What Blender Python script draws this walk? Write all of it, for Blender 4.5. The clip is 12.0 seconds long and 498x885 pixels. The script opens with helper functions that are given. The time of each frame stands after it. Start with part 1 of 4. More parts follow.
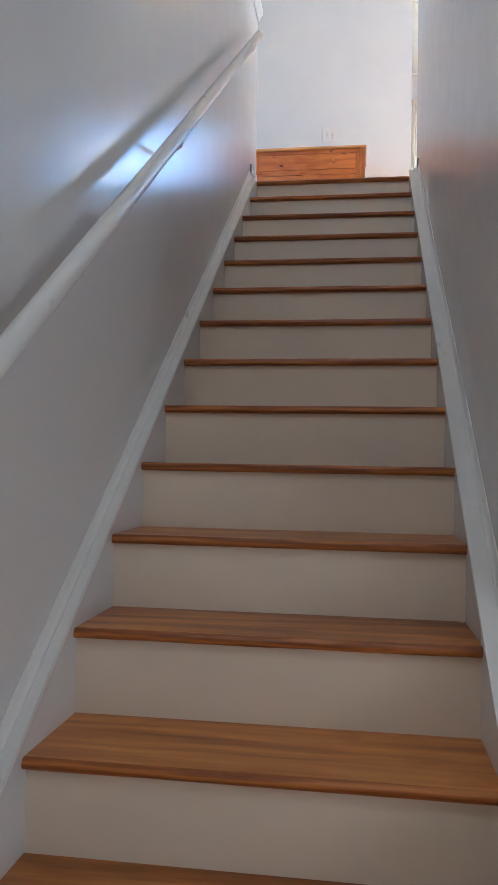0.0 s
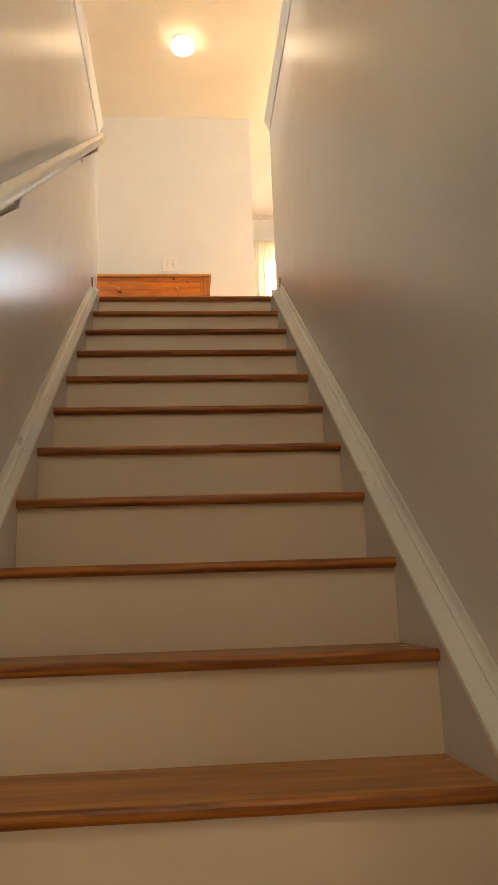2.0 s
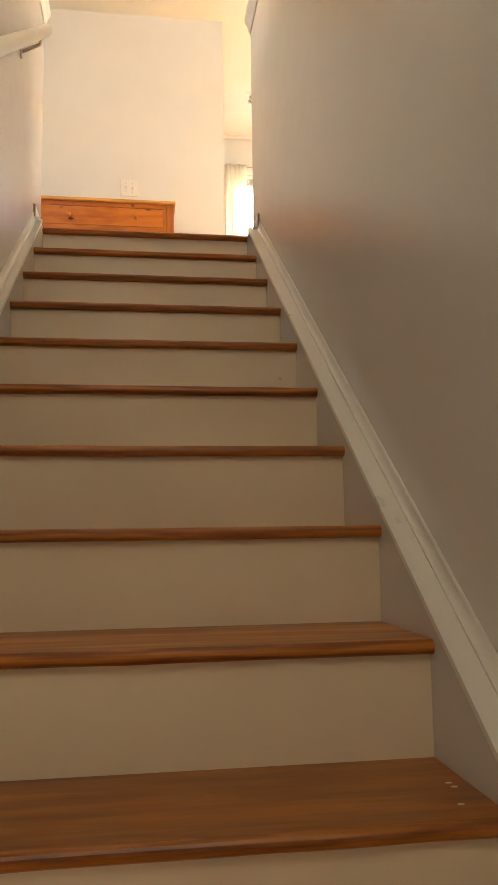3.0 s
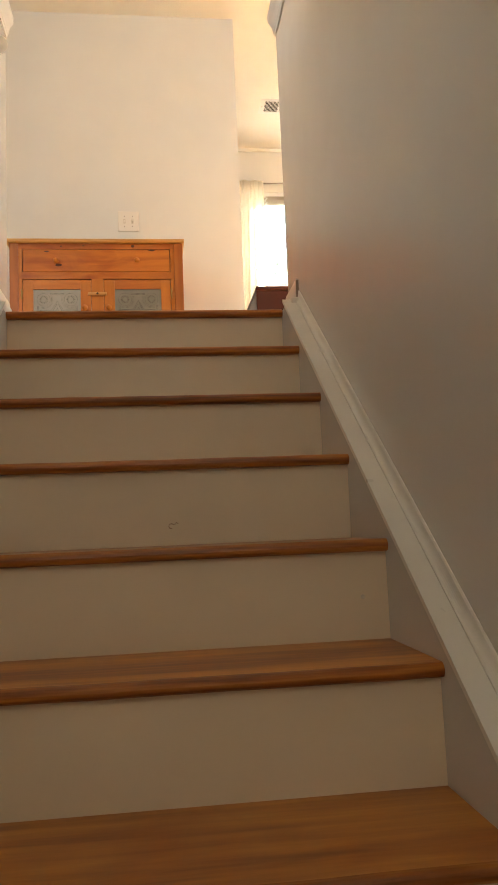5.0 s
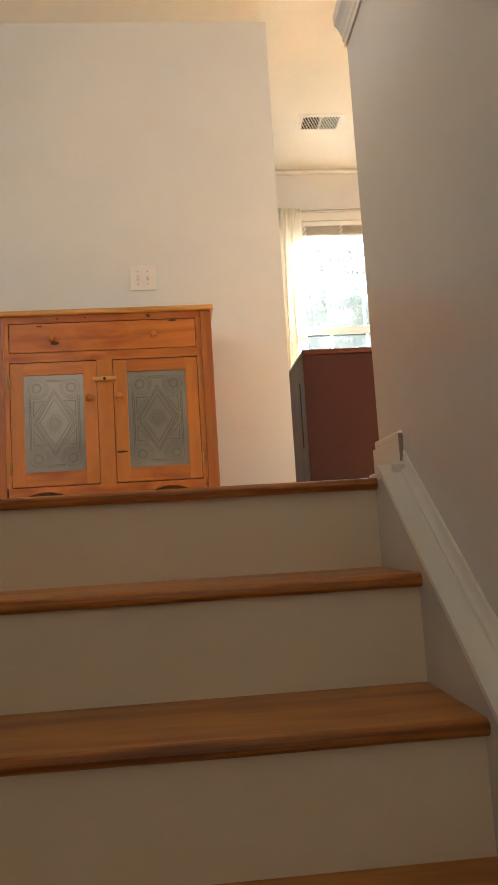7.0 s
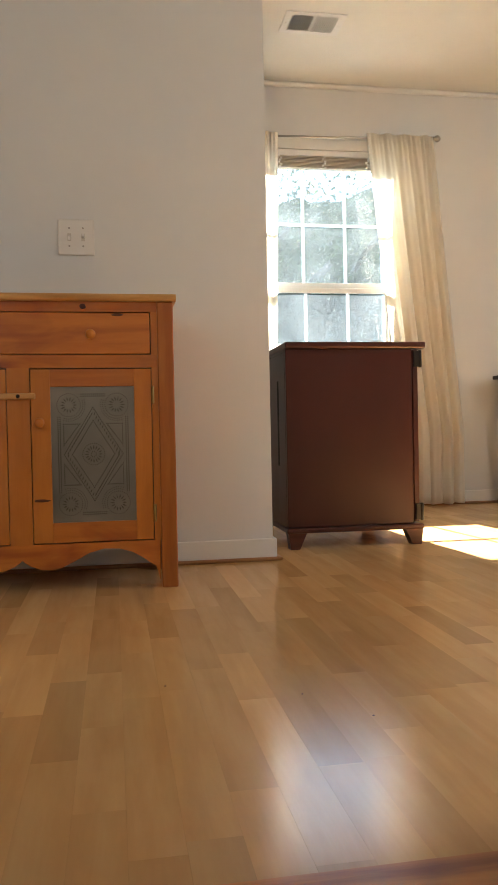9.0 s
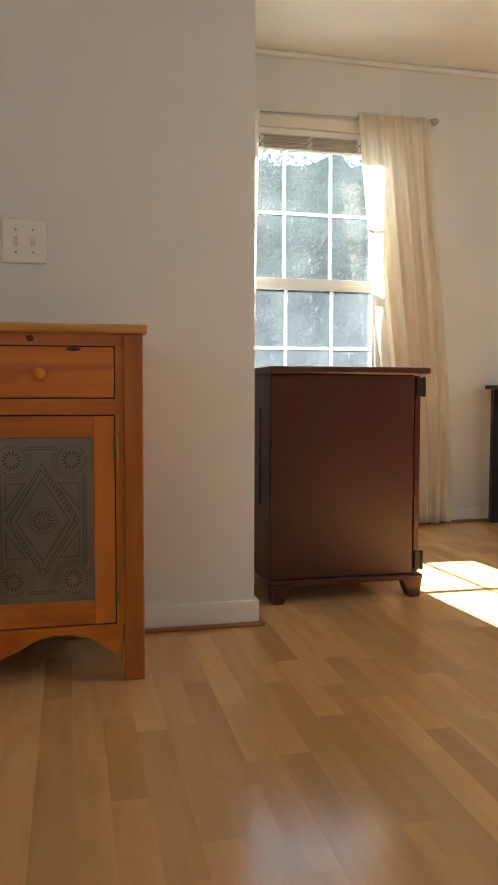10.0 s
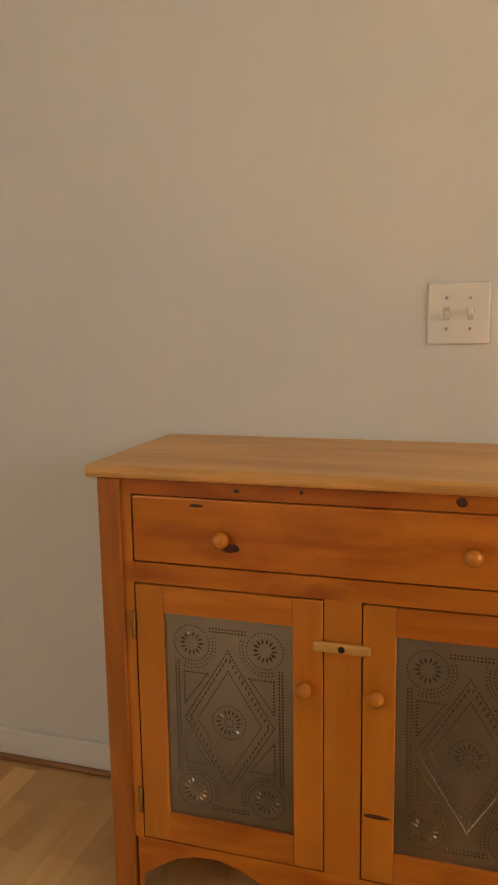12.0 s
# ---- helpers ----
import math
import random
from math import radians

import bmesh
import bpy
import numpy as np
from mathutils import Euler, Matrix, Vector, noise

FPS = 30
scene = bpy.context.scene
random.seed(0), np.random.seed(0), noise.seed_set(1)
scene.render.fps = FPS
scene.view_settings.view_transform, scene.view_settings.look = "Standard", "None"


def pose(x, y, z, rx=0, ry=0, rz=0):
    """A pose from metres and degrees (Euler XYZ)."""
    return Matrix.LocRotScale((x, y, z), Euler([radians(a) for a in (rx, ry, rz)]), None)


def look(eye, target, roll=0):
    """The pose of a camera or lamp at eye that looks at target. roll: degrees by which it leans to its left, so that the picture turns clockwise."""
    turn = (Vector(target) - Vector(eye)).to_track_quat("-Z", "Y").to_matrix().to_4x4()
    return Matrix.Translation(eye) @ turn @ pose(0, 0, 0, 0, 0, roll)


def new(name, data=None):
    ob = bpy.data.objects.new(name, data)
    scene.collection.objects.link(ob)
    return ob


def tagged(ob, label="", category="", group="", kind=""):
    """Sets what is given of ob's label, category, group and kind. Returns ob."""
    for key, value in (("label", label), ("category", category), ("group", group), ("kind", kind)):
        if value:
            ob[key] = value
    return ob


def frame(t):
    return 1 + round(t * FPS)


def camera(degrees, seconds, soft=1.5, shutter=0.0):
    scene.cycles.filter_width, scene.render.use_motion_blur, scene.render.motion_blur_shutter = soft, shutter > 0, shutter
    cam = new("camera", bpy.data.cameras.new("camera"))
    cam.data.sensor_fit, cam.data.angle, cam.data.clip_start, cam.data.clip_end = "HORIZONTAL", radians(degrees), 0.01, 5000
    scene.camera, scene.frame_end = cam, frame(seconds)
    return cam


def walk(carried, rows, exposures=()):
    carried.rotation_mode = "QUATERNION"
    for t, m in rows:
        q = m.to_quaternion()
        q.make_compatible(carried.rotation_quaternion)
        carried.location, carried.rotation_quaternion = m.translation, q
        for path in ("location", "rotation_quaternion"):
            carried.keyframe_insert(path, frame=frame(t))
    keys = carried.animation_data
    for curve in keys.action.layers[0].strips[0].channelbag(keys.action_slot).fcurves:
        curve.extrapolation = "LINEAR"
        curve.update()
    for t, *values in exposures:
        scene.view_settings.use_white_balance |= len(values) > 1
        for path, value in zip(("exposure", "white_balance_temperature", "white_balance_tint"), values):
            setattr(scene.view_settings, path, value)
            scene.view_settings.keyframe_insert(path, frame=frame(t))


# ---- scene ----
cam = camera(35.7, 12.0)
PATH = [
    (0, (0.608, -4.339, -1.626), (0.323, -2.361, -1.566), 1.0),
    (0.5, (0.546, -4.358, -1.583), (0.374, -2.386, -1.298), 1.3),
    (1, (0.508, -4.211, -1.599), (0.453, -2.243, -1.247), 0.4),
    (1.5, (0.470, -3.926, -1.568), (0.514, -1.975, -1.130), -1.2),
    (2, (0.407, -3.630, -1.544), (0.575, -1.683, -1.119), -2.0),
    (2.5, (0.408, -3.367, -1.412), (0.683, -1.418, -1.059), -0.7),
    (3, (0.403, -3.162, -1.274), (0.682, -1.196, -1.037), -0.8),
    (4.8, (0.406, -2.479, -0.752), (0.654, -0.507, -0.528), -1.8),
    (5, (0.442, -2.370, -0.691), (0.683, -0.397, -0.466), -2.4),
    (5.5, (0.469, -2.156, -0.551), (0.695, -0.184, -0.307), -3.9),
    (6, (0.476, -1.962, -0.402), (0.697, 0.010, -0.155), -3.5),
    (6.5, (0.505, -1.744, -0.256), (0.660, 0.233, -0.001), -3.5),
    (7, (0.470, -1.530, -0.089), (0.641, 0.449, 0.142), -3.5),
    (7.5, (0.481, -1.320, 0.060), (0.729, 0.654, 0.271), -3.8),
    (9.5, (0.424, -0.460, 0.593), (0.816, 1.498, 0.492), -0.2),
    (10, (0.444, -0.248, 0.713), (0.892, 1.697, 0.585), 0.1),
    (10.5, (0.414, -0.057, 0.842), (0.785, 1.900, 0.662), -0.7),
    (11, (0.417, 0.084, 0.965), (0.758, 2.033, 0.673), -0.4),
    (11.5, (0.456, 0.260, 1.104), (0.250, 2.223, 0.783), -1.6),
    (12, (0.389, 0.422, 1.133), (-0.203, 2.306, 0.816), -0.9),
]
walk(cam, [(t, look(eye, target, roll)) for t, eye, target, roll in PATH],
     exposures=[(0, 5.15, 4900, 10), (0.5, 5.05, 6400, 12), (1.5, 5.1, 8300, 13), (3, 5.3, 7900, 12), (5, 5.05, 7700, 12),
                (7.5, 4.5, 7000, 11), (10, 3.72, 6550, 10), (11, 3.62, 6800, 10), (11.5, 3.8, 8000, 13), (12, 4.3, 8300, 13)])

# ---- world, sun, lamps ----
SUN_TRAVEL = Vector((0.08, -1.0, -0.66)).normalized()
world = bpy.data.worlds.new("world")
scene.world = world
world.use_nodes = True
wn = world.node_tree
sky = wn.nodes.new("ShaderNodeTexSky")
sky.sky_type = "NISHITA"
sky.sun_disc = False
sky.sun_elevation = math.asin(-SUN_TRAVEL.z)
sky.sun_rotation = math.atan2(-SUN_TRAVEL.x, -SUN_TRAVEL.y)
wn.links.new(sky.outputs[0], wn.nodes["Background"].inputs[0])
wn.nodes["Background"].inputs[1].default_value = 0.15

sun_data = bpy.data.lights.new("sun", "SUN")
sun_data.energy, sun_data.angle, sun_data.color = 5.0, radians(0.5), (1.0, 0.93, 0.82)
sun = new("sun", sun_data)
sun.matrix_world = look((0, 20, 20), Vector((0, 20, 20)) + SUN_TRAVEL)



def area_light(name, eye, target, sx, sy, watts, color):
    """Rectangular area lamp; no opening is cut behind it."""
    d = bpy.data.lights.new(name, "AREA")
    d.shape, d.size, d.size_y, d.energy, d.color = "RECTANGLE", sx, sy, watts, color
    ob = new(name, d)
    ob.matrix_world = look(eye, target)
    return ob


# added fill lamps: lower hall, stairwell, sunny room, upper hall; only the rear window is inferred
area_light("lower_hall_fill", (3.17, -4.3, -1.6), (0, -4.0, -1.5), 1.6, 1.8, 0.6, (1.0, 0.92, 0.82))
area_light("stairwell_fill", (0.43, -5.38, 1.0), (0.43, 0, -0.6), 0.8, 1.5, 0.6, (1.0, 0.88, 0.70))
area_light("rear_window_daylight", (-1.1, -5.38, 1.5), (0.3, 0, 0.6), 0.9, 1.3, 0.8, (0.97, 0.97, 1.0))
area_light("sunny_room_fill", (4.18, 0.2, 1.6), (0, 0.0, 1.0), 2.6, 1.3, 3.4, (0.86, 0.94, 1.0))
area_light("upper_hall_fill", (-2.38, -2.2, 1.85), (2, -2.2, 1.0), 2.6, 1.0, 2.5, (0.97, 0.97, 1.0))


# ---- materials ----
def node(nt, kind, **sets):
    n = nt.nodes.new("ShaderNode" + kind)
    for k, v in sets.items():
        n.inputs[k.replace("_", " ")].default_value = v
    return n


def base_mat(name):
    m = bpy.data.materials.new(name)
    m.use_nodes = True
    return m, m.node_tree, m.node_tree.nodes["Principled BSDF"]


def ramp(nt, fac, stops):
    r = nt.nodes.new("ShaderNodeValToRGB")
    while len(r.color_ramp.elements) < len(stops):
        r.color_ramp.elements.new(0.5)
    for e, (p, c) in zip(r.color_ramp.elements, stops):
        e.position, e.color = p, (*c, 1)
    nt.links.new(fac, r.inputs[0])
    return r.outputs[0]


def paint(name, color, rough, vary=0.05, bump=0.08, bump_scale=60, stretch=(1, 1, 1), spec=0.5, gloss_vary=1.0):
    """Painted surface with faint roller texture, blotches and smudges."""
    m, nt, bsdf = base_mat(name)
    co = node(nt, "TexCoord")
    mp = node(nt, "Mapping")
    mp.inputs["Scale"].default_value = stretch
    nt.links.new(co.outputs["Object"], mp.inputs[0])
    n1 = node(nt, "TexNoise", Scale=2.3, Detail=4.0, Roughness=0.6)
    n2 = node(nt, "TexNoise", Scale=bump_scale, Detail=3.0)
    n3 = node(nt, "TexNoise", Scale=9.0, Detail=5.0)
    for n in (n1, n2, n3):
        nt.links.new(mp.outputs[0], n.inputs["Vector"])
    lo = tuple(c * (1 - vary) for c in color)
    hi = tuple(min(1, c * (1 + vary)) for c in color)
    nt.links.new(ramp(nt, n1.outputs[0], [(0.3, lo), (0.7, hi)]), bsdf.inputs["Base Color"])
    mr = node(nt, "MapRange")
    mr.inputs[1].default_value, mr.inputs[2].default_value = 0.3, 0.7
    mr.inputs[3].default_value, mr.inputs[4].default_value = max(0.02, rough - 0.06 * gloss_vary), rough + 0.08 * gloss_vary
    nt.links.new(n3.outputs[0], mr.inputs[0])
    nt.links.new(mr.outputs[0], bsdf.inputs["Roughness"])
    if bump:
        b = node(nt, "Bump", Strength=bump, Distance=0.004)
        nt.links.new(n2.outputs[0], b.inputs["Height"])
        nt.links.new(b.outputs[0], bsdf.inputs["Normal"])
    bsdf.inputs["Specular IOR Level"].default_value = spec
    return m


def wood(name, dark, mid, light, rough, axis="x", ring=14.0, pieces=0.25, knots=0.0, bump=0.1, rings=0.12, stain=0.0):
    """Sawn wood: long streaks along an axis, darker growth lines, a tone of its own for each piece."""
    m, nt, bsdf = base_mat(name)
    co = node(nt, "TexCoord")
    info = node(nt, "ObjectInfo")
    geo = node(nt, "NewGeometry")
    add = node(nt, "Math")
    add.operation = "ADD"
    nt.links.new(info.outputs["Random"], add.inputs[0])
    nt.links.new(geo.outputs["Random Per Island"], add.inputs[1])
    fr = node(nt, "Math")
    fr.operation = "FRACT"
    nt.links.new(add.outputs[0], fr.inputs[0])
    off = node(nt, "VectorMath")
    off.operation = "MULTIPLY_ADD"
    comb = node(nt, "CombineXYZ")
    for i in range(3):
        nt.links.new(fr.outputs[0], comb.inputs[i])
    nt.links.new(comb.outputs[0], off.inputs[0])
    off.inputs[1].default_value = (13.0, 17.0, 11.0)
    nt.links.new(co.outputs["Object"], off.inputs[2])
    mp = node(nt, "Mapping")
    mp.inputs["Scale"].default_value = {"x": (0.09, 1, 1), "y": (1, 0.09, 1), "z": (1, 1, 0.09)}[axis]
    nt.links.new(off.outputs[0], mp.inputs[0])
    grain = node(nt, "TexNoise", Scale=ring * 6, Detail=6.0, Roughness=0.65, Distortion=0.4)
    broad = node(nt, "TexNoise", Scale=ring, Detail=3.0, Distortion=1.5)
    for n in (grain, broad):
        nt.links.new(mp.outputs[0], n.inputs["Vector"])
    mix = node(nt, "Mix")
    mix.data_type = "FLOAT"
    mix.inputs[0].default_value = 0.45
    nt.links.new(broad.outputs[0], mix.inputs[2])
    nt.links.new(grain.outputs[0], mix.inputs[3])
    wave = node(nt, "TexWave", Scale=ring * 0.9, Distortion=7.0, Detail=3.0)
    wave.bands_direction = "Z" if axis != "z" else "Y"
    wave.inputs["Detail Scale"].default_value = 1.6
    nt.links.new(mp.outputs[0], wave.inputs["Vector"])
    lines = node(nt, "Mix")
    lines.data_type = "FLOAT"
    lines.inputs[0].default_value = rings
    nt.links.new(mix.outputs[0], lines.inputs[2])
    nt.links.new(wave.outputs["Fac"], lines.inputs[3])
    mix = lines
    col = ramp(nt, mix.outputs[0], [(0.3, dark), (0.5, mid), (0.68, light)])
    tone = node(nt, "MapRange")
    tone.inputs[3].default_value, tone.inputs[4].default_value = 1 - pieces, 1 + pieces
    nt.links.new(fr.outputs[0], tone.inputs[0])
    hsv = node(nt, "HueSaturation")
    nt.links.new(col, hsv.inputs["Color"])
    nt.links.new(tone.outputs[0], hsv.inputs["Value"])
    out = hsv.outputs[0]
    if knots:
        v = node(nt, "TexVoronoi", Scale=knots)
        mk = node(nt, "Mapping")
        mk.inputs["Scale"].default_value = {"x": (0.6, 1, 1), "y": (1, 0.6, 1), "z": (1, 1, 0.6)}[axis]
        nt.links.new(off.outputs[0], mk.inputs[0])
        nt.links.new(mk.outputs[0], v.inputs["Vector"])
        k = ramp(nt, v.outputs["Distance"], [(0.05, (0.25, 0.25, 0.25)), (0.16, (1, 1, 1))])
        mul = node(nt, "Mix")
        mul.data_type, mul.blend_type = "RGBA", "MULTIPLY"
        mul.inputs[0].default_value = 1.0
        nt.links.new(out, mul.inputs[6])
        nt.links.new(k, mul.inputs[7])
        out = mul.outputs[2]
    if stain:
        # reddish heartwood blotches
        sn = node(nt, "TexNoise", Scale=9.0, Detail=3.0, Distortion=0.8)
        ms = node(nt, "Mapping")
        ms.inputs["Scale"].default_value = {"x": (0.45, 1, 1), "y": (1, 0.45, 1), "z": (1, 1, 0.45)}[axis]
        nt.links.new(off.outputs[0], ms.inputs[0])
        nt.links.new(ms.outputs[0], sn.inputs["Vector"])
        sc = ramp(nt, sn.outputs[0], [(0.47, (1, 1, 1)), (0.68, (0.62, 0.42, 0.34))])
        sm = node(nt, "Mix")
        sm.data_type, sm.blend_type = "RGBA", "MULTIPLY"
        sm.inputs[0].default_value = stain
        nt.links.new(out, sm.inputs[6])
        nt.links.new(sc, sm.inputs[7])
        out = sm.outputs[2]
    nt.links.new(out, bsdf.inputs["Base Color"])
    mr = node(nt, "MapRange")
    mr.inputs[3].default_value, mr.inputs[4].default_value = rough - 0.03, rough + 0.04
    nt.links.new(broad.outputs[0], mr.inputs[0])
    nt.links.new(mr.outputs[0], bsdf.inputs["Roughness"])
    b = node(nt, "Bump", Strength=bump, Distance=0.002)
    nt.links.new(grain.outputs[0], b.inputs["Height"])
    nt.links.new(b.outputs[0], bsdf.inputs["Normal"])
    return m


def metal(name, color, rough, vary=0.15, scale=30):
    m = paint(name, color, rough, vary, 0.05, scale)
    m.node_tree.nodes["Principled BSDF"].inputs["Metallic"].default_value = 1.0
    return m


M_STAIRWALL = paint("semi_gloss_wall_paint", (0.74, 0.73, 0.71), 0.245, 0.010, 0.0, 30, gloss_vary=0.25)
M_WALL = paint("wall_paint", (0.735, 0.732, 0.71), 0.55, 0.025, 0.06, 90)
M_CEIL = paint("textured_ceiling_paint", (0.82, 0.83, 0.79), 0.9, 0.03, 0.5, 120)
M_TRIM = paint("trim_paint", (0.80, 0.79, 0.75), 0.33, 0.04, 0.08, 40)
M_RISER = paint("riser_paint", (0.82, 0.71, 0.55), 0.38, 0.05, 0.06, 30)
M_VINYL = paint("white_vinyl", (0.82, 0.83, 0.83), 0.35, 0.03, 0.03, 30)
M_PLATE = paint("switch_plastic", (0.80, 0.77, 0.72), 0.38, 0.02, 0.02, 30)
# near-black that stands for shade inside recesses; crumbs use it too
M_SHADE_CRUMB = paint("recess_shade_and_crumbs", (0.03, 0.028, 0.025), 0.8)
M_TREAD = wood("oak_tread", (0.25, 0.07, 0.009), (0.50, 0.18, 0.027), (0.67, 0.285, 0.056), 0.33, "x", 9, 0.16, 2.2, rings=0.22, stain=0.5)
M_NOSE = wood("dark_oak_nosing", (0.18, 0.05, 0.008), (0.35, 0.108, 0.017), (0.48, 0.18, 0.034), 0.36, "x", 20, 0.14, rings=0.28)
M_FLOOR = wood("maple_laminate", (0.56, 0.315, 0.125), (0.65, 0.385, 0.16), (0.71, 0.445, 0.20), 0.2, "y", 6, 0.15, bump=0.0, stain=0.12)
M_OAKTRIM = wood("oak_quarter_round", (0.22, 0.09, 0.03), (0.38, 0.17, 0.06), (0.46, 0.23, 0.09), 0.4, "x", 12)
M_PINE_X = wood("pine_boards_level", (0.42, 0.11, 0.013), (0.54, 0.162, 0.020), (0.61, 0.205, 0.028), 0.33, "x", 8, 0.07, 2.1, rings=0.07, stain=0.8)
M_PINE_Z = wood("pine_boards_upright", (0.48, 0.145, 0.017), (0.56, 0.184, 0.023), (0.62, 0.218, 0.031), 0.33, "z", 8, 0.07, 1.6, rings=0.06, stain=0.25)
M_PINE_TOP = wood("pine_top_boards", (0.45, 0.2, 0.05), (0.62, 0.32, 0.10), (0.70, 0.40, 0.15), 0.35, "x", 8, 0.05, 2.0)
M_PINE_POST = wood("pine_posts", (0.22, 0.055, 0.008), (0.36, 0.10, 0.014), (0.46, 0.15, 0.024), 0.36, "z", 8, 0.05)
M_KNOT = paint("pine_knot", (0.085, 0.02, 0.006), 0.45, 0.3, 0.1, 200)
M_TIN = metal("aged_tin", (0.25, 0.23, 0.20), 0.40, 0.35, 18)
M_PUNCH = metal("punched_tin_edge", (0.36, 0.335, 0.29), 0.13)
M_MAHOG = paint("mahogany_stain", (0.058, 0.0145, 0.010), 0.32, 0.16, 0.03, 70, stretch=(1, 1, 0.2), gloss_vary=0.4)
M_MAHOG_TOP = wood("mahogany_top_stain", (0.04, 0.01, 0.006), (0.075, 0.02, 0.012), (0.1, 0.028, 0.016), 0.3, "x", 10, 0.1)
M_BLACK = paint("black_lacquer", (0.012, 0.011, 0.011), 0.35, 0.2)
M_BRASS = metal("brass_hinge", (0.36, 0.23, 0.08), 0.35)
M_IRON = metal("dark_iron", (0.05, 0.045, 0.04), 0.5)
M_NICKEL = metal("brushed_nickel", (0.45, 0.42, 0.38), 0.35)
M_BLIND = paint("blind_slat_vinyl", (0.62, 0.57, 0.50), 0.45, 0.05)
M_RAILWOOD = wood("oak_rosette", (0.15, 0.055, 0.018), (0.30, 0.12, 0.04), (0.38, 0.17, 0.06), 0.3, "z", 14)
M_BARK = paint("bark", (0.08, 0.06, 0.045), 0.9, 0.3, 0.6, 20)
M_RAWEND = paint("raw_board_end", (0.30, 0.24, 0.19), 0.8, 0.45, 0.3, 150)
M_GROUND = paint("grass_ground", (0.07, 0.10, 0.035), 0.95, 0.4, 0.4, 8)


def leaf_mat():
    m, nt, bsdf = base_mat("leaves")
    geo = node(nt, "NewGeometry")
    c = ramp(nt, geo.outputs["Random Per Island"], [(0.0, (0.02, 0.035, 0.012)), (0.7, (0.035, 0.055, 0.018)), (1.0, (0.09, 0.12, 0.03))])
    nt.links.new(c, bsdf.inputs["Base Color"])
    bsdf.inputs["Roughness"].default_value = 0.9
    bsdf.inputs["Specular IOR Level"].default_value = 0.1
    tr = node(nt, "BsdfTranslucent")
    nt.links.new(c, tr.inputs[0])
    mix = node(nt, "MixShader")
    mix.inputs[0].default_value = 0.4
    nt.links.new(bsdf.outputs[0], mix.inputs[1])
    nt.links.new(tr.outputs[0], mix.inputs[2])
    nt.links.new(mix.outputs[0], nt.nodes["Material Output"].inputs[0])
    return m


def cloth_mat():
    m, nt, bsdf = base_mat("cream_curtain_cloth")
    co = node(nt, "TexCoord")
    w = node(nt, "TexNoise", Scale=260.0, Detail=2.0)
    n = node(nt, "TexNoise", Scale=4.0, Detail=3.0)
    nt.links.new(co.outputs["Object"], w.inputs["Vector"])
    nt.links.new(co.outputs["Object"], n.inputs["Vector"])
    c = ramp(nt, n.outputs[0], [(0.3, (0.93, 0.88, 0.79)), (0.7, (0.95, 0.91, 0.83))])
    nt.links.new(c, bsdf.inputs["Base Color"])
    bsdf.inputs["Roughness"].default_value = 0.9
    b = node(nt, "Bump", Strength=0.2, Distance=0.001)
    nt.links.new(w.outputs[0], b.inputs["Height"])
    nt.links.new(b.outputs[0], bsdf.inputs["Normal"])
    tr = node(nt, "BsdfTranslucent")
    nt.links.new(c, tr.inputs[0])
    mix = node(nt, "MixShader")
    mix.inputs[0].default_value = 0.72
    nt.links.new(bsdf.outputs[0], mix.inputs[1])
    nt.links.new(tr.outputs[0], mix.inputs[2])
    nt.links.new(mix.outputs[0], nt.nodes["Material Output"].inputs[0])
    return m


def glass_mat():
    """Clear pane with a film of dust and dried drops."""
    m, nt, bsdf = base_mat("dusty_window_glass")
    bsdf.inputs["Base Color"].default_value = (0.75, 0.8, 0.82, 1)
    bsdf.inputs["Roughness"].default_value = 0.9
    clear = node(nt, "BsdfTransparent")
    clear.inputs[0].default_value = (0.38, 0.49, 0.56, 1)
    gloss = node(nt, "BsdfGlossy", Roughness=0.02)
    co = node(nt, "TexCoord")
    v = node(nt, "TexNoise", Scale=70.0, Detail=2.0)
    n = node(nt, "TexNoise", Scale=5.0, Detail=4.0)
    for x in (v, n):
        nt.links.new(co.outputs["Object"], x.inputs["Vector"])
    spots = ramp(nt, v.outputs[0], [(0.64, (0, 0, 0)), (0.74, (0.10, 0.10, 0.10))])
    film = ramp(nt, n.outputs[0], [(0.3, (0.016, 0.016, 0.016)), (0.7, (0.042, 0.042, 0.042))])
    add = node(nt, "Mix")
    add.data_type, add.blend_type = "RGBA", "ADD"
    add.inputs[0].default_value = 1.0
    nt.links.new(spots, add.inputs[6])
    nt.links.new(film, add.inputs[7])
    tl = node(nt, "BsdfTranslucent")
    tl.inputs[0].default_value = (0.74, 0.84, 0.92, 1)
    dirt = node(nt, "MixShader")
    dirt.inputs[0].default_value = 0.6
    nt.links.new(bsdf.outputs[0], dirt.inputs[1])
    nt.links.new(tl.outputs[0], dirt.inputs[2])
    fr = node(nt, "Fresnel", IOR=1.5)
    m1 = node(nt, "MixShader")
    nt.links.new(fr.outputs[0], m1.inputs[0])
    nt.links.new(clear.outputs[0], m1.inputs[1])
    nt.links.new(gloss.outputs[0], m1.inputs[2])
    m2 = node(nt, "MixShader")
    nt.links.new(add.outputs[2], m2.inputs[0])
    nt.links.new(m1.outputs[0], m2.inputs[1])
    nt.links.new(dirt.outputs[0], m2.inputs[2])
    nt.links.new(m2.outputs[0], nt.nodes["Material Output"].inputs[0])
    return m


